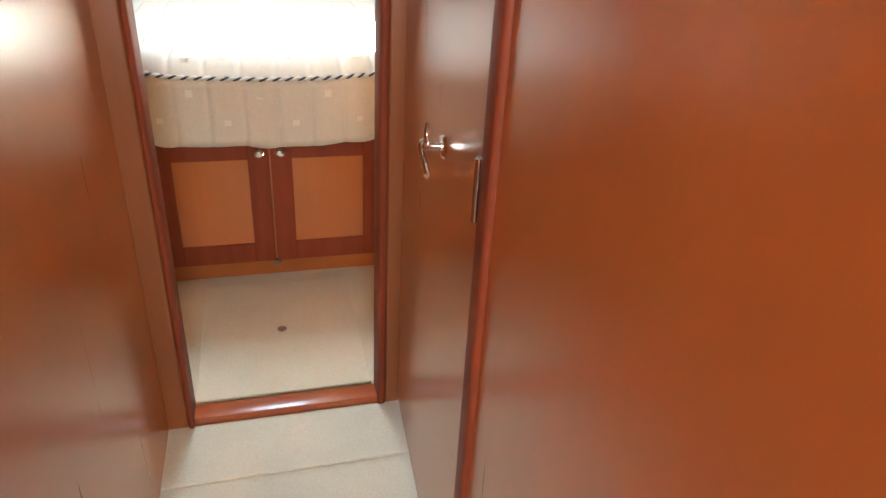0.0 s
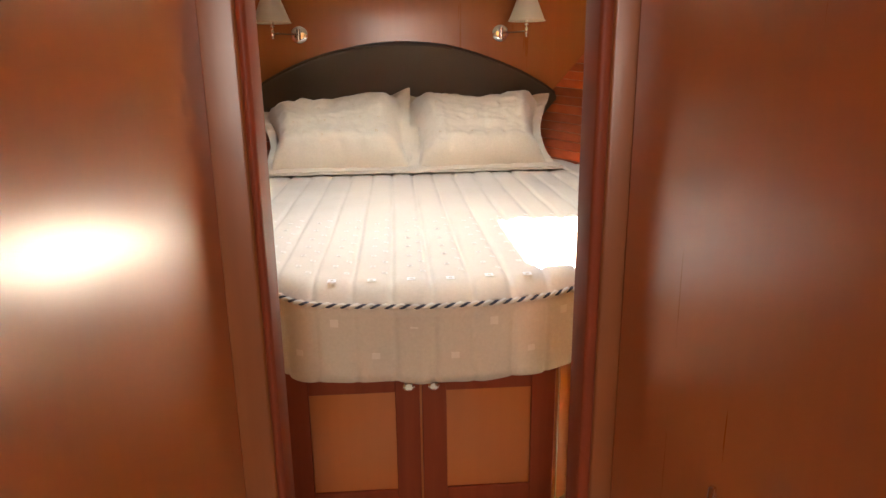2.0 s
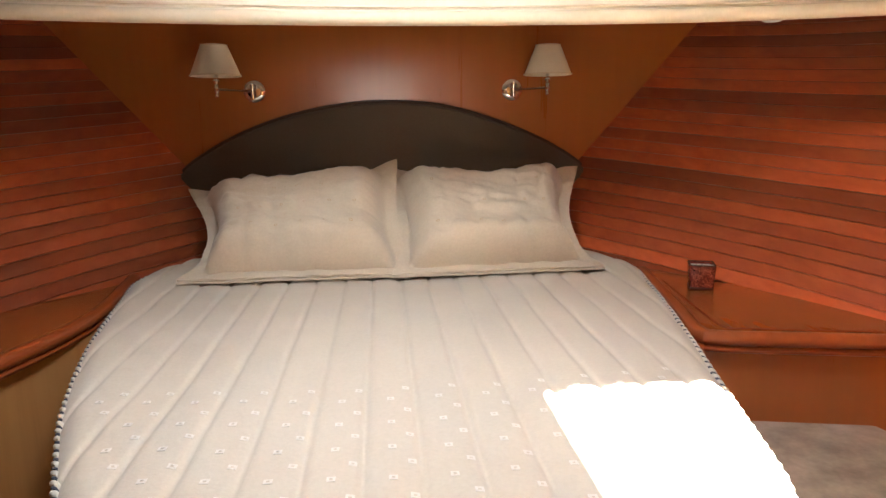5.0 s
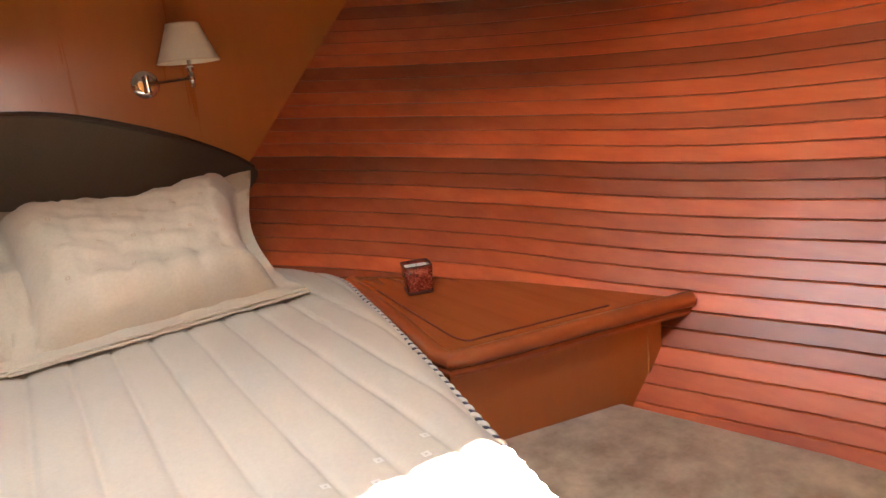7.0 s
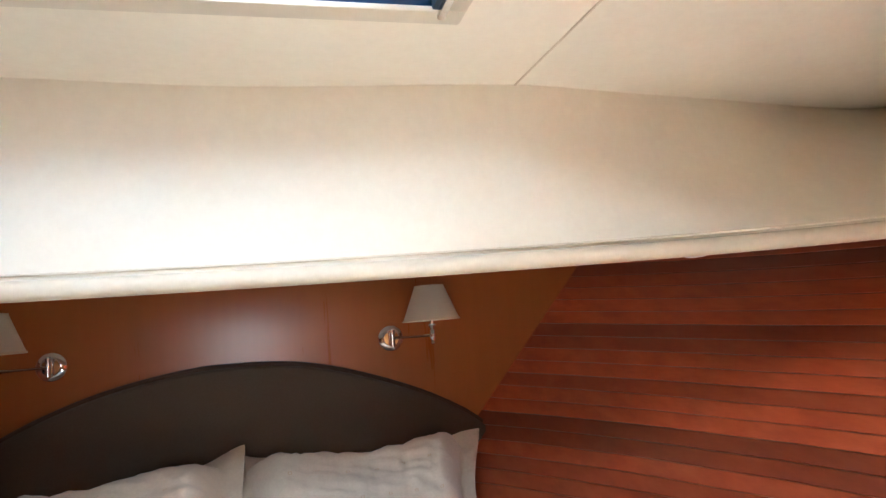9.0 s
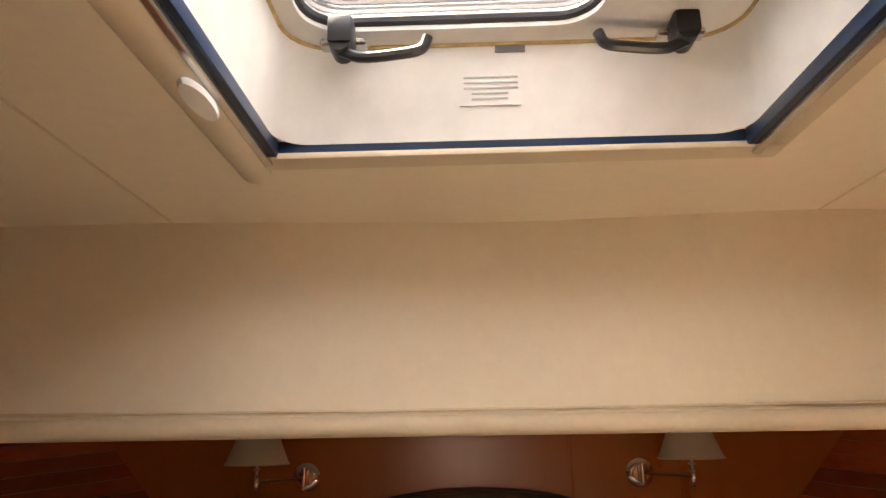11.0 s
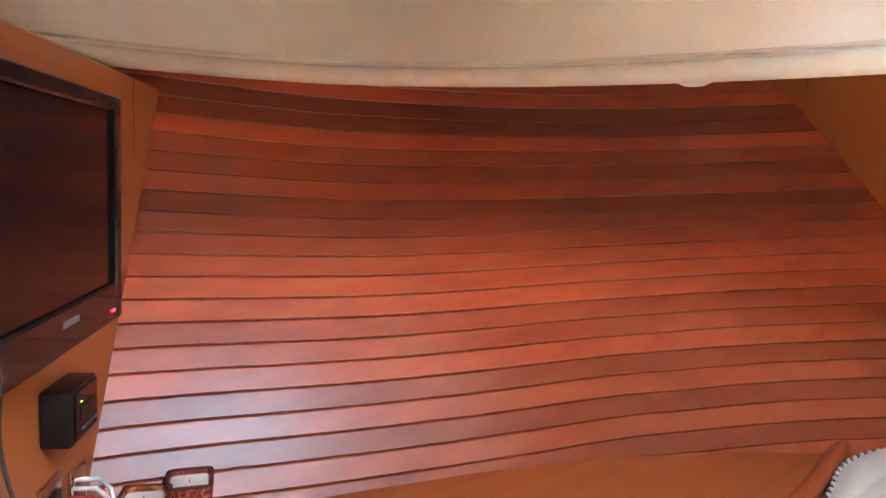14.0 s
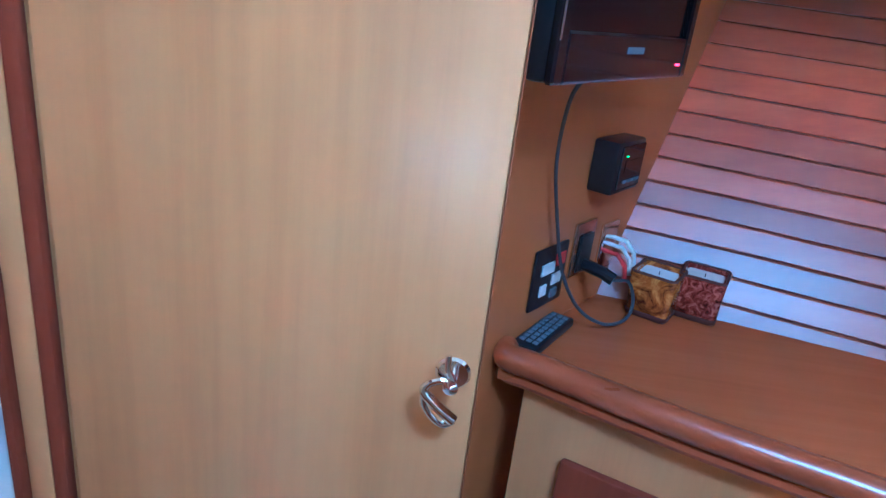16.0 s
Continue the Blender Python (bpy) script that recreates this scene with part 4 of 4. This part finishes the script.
# starboard: a triangular shelf that ends in a face to the aft
SP = [(0.965, 2.38), (0.845, 1.66), (0.86, 1.635), (1.50, 1.50)] + [(hull_x(y, 0.75) + 0.01, y) for y in (1.50, 1.75, 2.0, 2.25, 2.5, 2.6)]
sc = side_counter("shelf_counter", "triangular varnished cherry bedside counter along the hull", SP, [(0.985, 2.45), (0.89, 1.9), (0.845, 1.69), (0.85, 1.645), (0.90, 1.625), (1.2, 1.565), (hull_x(1.5, 0.76) + 0.0, 1.5)], False)
bm = bmesh.new()
prism(bm, [(0.86, 2.4), (0.855, 1.66), (1.44, 1.535), (hull_x(1.54, 0.6) - 0.01, 1.54), (1.2, 2.1)], 0.0, 0.735)
part("front", bm, M_VENEER, sc, "cherry veneered counter side")
bm = bmesh.new()
tube(bm, smooth_path([(1.005, 2.3, 0.766), (0.955, 1.9, 0.766), (0.945, 1.73, 0.766), (1.02, 1.70, 0.766), (1.35, 1.63, 0.766)], 6), 0.003, 6)
part("inlay_line", bm, M_SOLID, sc, "dark inlaid line round the counter top")
candle(1.09, 2.175, 0.766, -20, M_REDGLASS, 0.088, "square red mottled glass candle holder on the counter")

# starboard: low upholstered seat along the hull
bench = thing("bench_seat", "low bench in mottled beige velvet beside the bed", "bench", (1.05, 1.2, 0))
BS = [(0.70, 0.75), (hull_x(0.75, 0.5) - 0.01, 0.75), (hull_x(1.1, 0.5) - 0.01, 1.1), (hull_x(1.56, 0.5) - 0.02, 1.60), (0.86, 1.70), (0.76, 1.4)]
bm = bmesh.new()
prism(bm, [(x - 0.02 if x > 1 else x + 0.01, y) for x, y in BS], 0.0, 0.40)
part("base", bm, M_VENEER, bench, "cherry veneered bench base")
bm = bmesh.new()
prism(bm, BS, 0.40, 0.52, 0.03, 4)
part("cushion", bm, M_SEAT, bench, "mottled beige velvet cushion")
bm = bmesh.new()
tube(bm, [(x, y, 0.492) for x, y in BS[:1] + BS[3:] + BS[:1]], 0.006, 6)
part("welt", bm, M_SEAT, bench)

# port: long counter from the television wall to the bow
PP = [(0.99, 2.55), (0.925, 2.0), (1.05, 1.45), (1.155, 1.18), (1.235, 0.99), (1.32, 0.81), (1.335, 0.745), (1.36, 0.74)] + [(hull_x(y, 0.75) + 0.01, y) for y in (0.9, 1.1, 1.4, 1.7, 2.0, 2.3, 2.65)]
pc = side_counter("long_counter", "long varnished cherry counter along the hull with a rounded edge", PP, [(p.x, p.y) for p in smooth_path([(1.0, 2.62, 0), (0.935, 2.0, 0), (1.06, 1.45, 0), (1.165, 1.18, 0), (1.235, 1.0, 0), (1.325, 0.81, 0), (1.345, 0.76, 0), (1.375, 0.752, 0)], 5)], True)
bm = bmesh.new()
prism(bm, [(-0.94, 2.5), (-0.93, 2.0), (-1.085, 1.45), (-1.175, 1.19), (-1.255, 1.0), (-1.345, 0.79), (-1.45, 0.86), (-1.4, 1.5), (-1.2, 2.2)], 0.0, 0.735)
part("front", bm, M_VENEER_PALE, pc, "pale cherry counter front")
fd = Vector((-1.175 + 1.345, 1.19 - 0.79, 0)).normalized()
fn = Vector((fd.y, -fd.x, 0))
FM = Matrix(((fd.x, fn.x, 0, -1.345), (fd.y, fn.y, 0, 0.79), (0, 0, 1, 0), (0, 0, 0, 1)))
bm = bmesh.new()
box(bm, 0.08, 0.36, 0.0, 0.018, 0.10, 0.63, 0.006, m=FM, seg=2)
dr = part("door", bm, M_SOLID, pc, "dark cherry framed cupboard door")
bm = bmesh.new()
box(bm, 0.13, 0.31, 0.012, 0.022, 0.16, 0.58, 0.004, m=FM)
part("door_panel", bm, M_VENEER_PALE, dr)
candle(-1.60, 1.018, 0.766, -28, M_AMBER, 0.084, "square amber mottled glass candle holder on the counter")
candle(-1.622, 1.106, 0.766, -22, M_REDGLASS, 0.084, "square red mottled glass candle holder on the counter")

# ---- things on the television wall ----
tv = thing("television", "black flat-screen television on a wall bracket, switched off", "television", tuple(TVM @ Vector((0.45, 0.05, 1.2))))
TVT = TVM @ pose(0.085, 0.073, 0, 0, 0, -1)
bm = bmesh.new()
ring_frame2 = (0.0, 0.40, 1.20, 1.522)
x0, x1, z0, z1 = ring_frame2
box(bm, x0 + 0.004, x1 - 0.004, 0.008, 0.035, z0, z1, 0.006, m=TVT, seg=2)
box(bm, x0 + 0.03, x1 - 0.03, -0.022, 0.01, z0 + 0.02, z1 - 0.03, 0.008, m=TVT, seg=2)
part("back", bm, M_BLACK, tv)
bm = bmesh.new()
for a in ((x0, x0 + 0.022, z0, z1), (x1 - 0.022, x1, z0, z1), (x0 + 0.022, x1 - 0.022, z1 - 0.022, z1), (x0 + 0.022, x1 - 0.022, z0, z0 + 0.055)):
    box(bm, a[0], a[1], 0.035, 0.047, a[2], a[3], 0.003, m=TVT)
bz = part("bezel", bm, M_GLOSSBLACK, tv, "gloss black bezel")
bm = bmesh.new()
box(bm, x0 + 0.02, x1 - 0.02, 0.034, 0.040, z0 + 0.053, z1 - 0.02, m=TVT)
part("screen", bm, M_SCREEN, tv, "dark matt screen")
bm = bmesh.new()
box(bm, x1 - 0.05, x1 - 0.035, 0.0465, 0.0485, z0 + 0.016, z0 + 0.019, m=TVT)
part("standby_light", bm, M_LED_RED, bz, "small red light")
bm = bmesh.new()
box(bm, 0.175, 0.225, 0.0465, 0.048, z0 + 0.032, z0 + 0.040, m=TVT)
part("maker_mark", bm, M_GREYKEY, bz)
# a glint on the bezel's side, put in as a thin steel bar
bm = bmesh.new()
box(bm, x0 + 0.001, x0 + 0.004, 0.046, 0.0485, z0 + 0.045, z0 + 0.115, 0.001, m=TVT)
part("side_glint_strip", bm, M_STEEL, bz)
bm = bmesh.new()
box(bm, x1 - 0.006, x1 + 0.004, 0.02, 0.04, z1 - 0.075, z1 - 0.03, m=TVT)
part("rating_sticker", bm, M_LABEL, tv, "white sticker on the side")
bm = bmesh.new()
box(bm, 0.14, 0.26, -0.075, -0.015, 1.30, 1.42, 0.005, m=TVT)
part("bracket", bm, M_BLACK, tv)

ctl = thing("control_unit", "small black stereo control box on the cherry wall", "control box", tuple(TVM @ Vector((0.5, 0.02, 0.97))))
bm = bmesh.new()
box(bm, 0.470, 0.578, 0.0, 0.045, 0.998, 1.086, 0.005, m=TVM, seg=2)
part("case", bm, M_BLACK, ctl)
bm = bmesh.new()
box(bm, 0.482, 0.572, 0.045, 0.048, 1.006, 1.079, 0.002, m=TVM)
part("front_panel", bm, M_GLOSSBLACK, ctl)
bm = bmesh.new()
box(bm, 0.500, 0.505, 0.048, 0.0492, 1.061, 1.0628, m=TVM)
part("light", bm, M_LED_GREEN, ctl, "tiny green light")
for k in range(4):
    bm = bmesh.new()
    box(bm, 0.500 + 0.017 * k, 0.512 + 0.017 * k, 0.048, 0.0505, 1.016, 1.022, 0.001, m=TVM)
    part("button", bm, M_GREYKEY, ctl)
bm = bmesh.new()
box(bm, 0.500, 0.562, 0.048, 0.0487, 1.034, 1.054, m=TVM)
part("display", bm, M_SCREEN, ctl, "dark display window")


def wall_plate(name, label, u0, u1, z0, z1, mat, th=0.006):
    t = thing(name, label, "wall plate", tuple(TVM @ Vector(((u0 + u1) / 2, 0, z0))))
    b = bmesh.new()
    box(b, u0, u1, 0.0, th, z0, z1, 0.003, m=TVM, seg=2)
    part("plate", b, mat, t)
    return t


sw = wall_plate("switch_panel", "black switch panel with white and red labels", 0.336, 0.440, 0.812, 0.918, M_BLACK)
for u0, u1, z0, z1, mt in ((0.355, 0.395, 0.872, 0.892, M_LABEL), (0.397, 0.428, 0.880, 0.902, M_RED), (0.358, 0.378, 0.835, 0.855, M_LABEL), (0.392, 0.422, 0.848, 0.868, M_LABEL), (0.394, 0.416, 0.824, 0.840, M_GREYKEY)):
    bm = bmesh.new()
    box(bm, u0, u1, 0.006, 0.0095, z0, z1, 0.001, m=TVM)
    part("label", bm, mt, sw)
so = wall_plate("power_outlet", "steel power outlet with a black socket and plug", 0.458, 0.530, 0.842, 0.940, M_STEEL, 0.008)
bm = bmesh.new()
box(bm, 0.470, 0.518, 0.008, 0.013, 0.85, 0.918, 0.002, m=TVM)
part("socket", bm, M_BLACK, so)
bm = bmesh.new()
tube(bm, [TVM @ Vector(p) for p in ((0.495, 0.012, 0.862), (0.497, 0.05, 0.858), (0.50, 0.07, 0.850))], 0.011, 10)
part("plug", bm, M_BLACK, so, "black plug")
s2 = wall_plate("aerial_outlet", "chrome outlet plate with red and white plugs", 0.568, 0.632, 0.825, 0.918, M_CHROME, 0.008)
for u, z, mt in ((0.585, 0.865, M_RED), (0.600, 0.875, M_LABEL), (0.615, 0.885, M_LABEL)):
    bm = bmesh.new()
    tube(bm, [TVM @ Vector(p) for p in ((u, 0.008, z), (u, 0.035, z), (u + 0.008, 0.05, z - 0.02), (u + 0.01, 0.055, z - 0.05))], 0.0042, 8)
    part("plug", bm, mt, s2)
bm = bmesh.new()
cable = smooth_path([TVM @ Vector(p) for p in ((0.285, 0.06, 1.20), (0.295, 0.035, 1.16), (0.316, 0.02, 1.07), (0.356, 0.018, 0.97), (0.395, 0.024, 0.875), (0.425, 0.05, 0.812), (0.47, 0.08, 0.780), (0.525, 0.095, 0.775), (0.565, 0.09, 0.792), (0.55, 0.08, 0.835), (0.50, 0.07, 0.85))], 8)
tube(bm, cable, 0.003, 8)
solid("power_cable", bm, M_CABLE, "grey television cable looping down to the counter", "cable")
bm = bmesh.new()
rm = thing("remote_control", "black remote control with grey keys on the counter", "remote control", (-1.432, 0.815, 0.766))
RM = Matrix.Translation((-1.432, 0.813, 0.7665)) @ pose(0, 0, 0, 0, 0, 153)
box(bm, -0.075, 0.075, -0.022, 0.022, 0.0, 0.016, 0.004, m=RM, seg=2)
part("case", bm, M_BLACK, rm)
for i in range(9):
    for j in range(3):
        bm = bmesh.new()
        box(bm, -0.062 + i * 0.0145, -0.052 + i * 0.0145, -0.016 + j * 0.0115, -0.0075 + j * 0.0115, 0.016, 0.0185, 0.001, m=RM)
        part("key", bm, M_GREYKEY, rm)
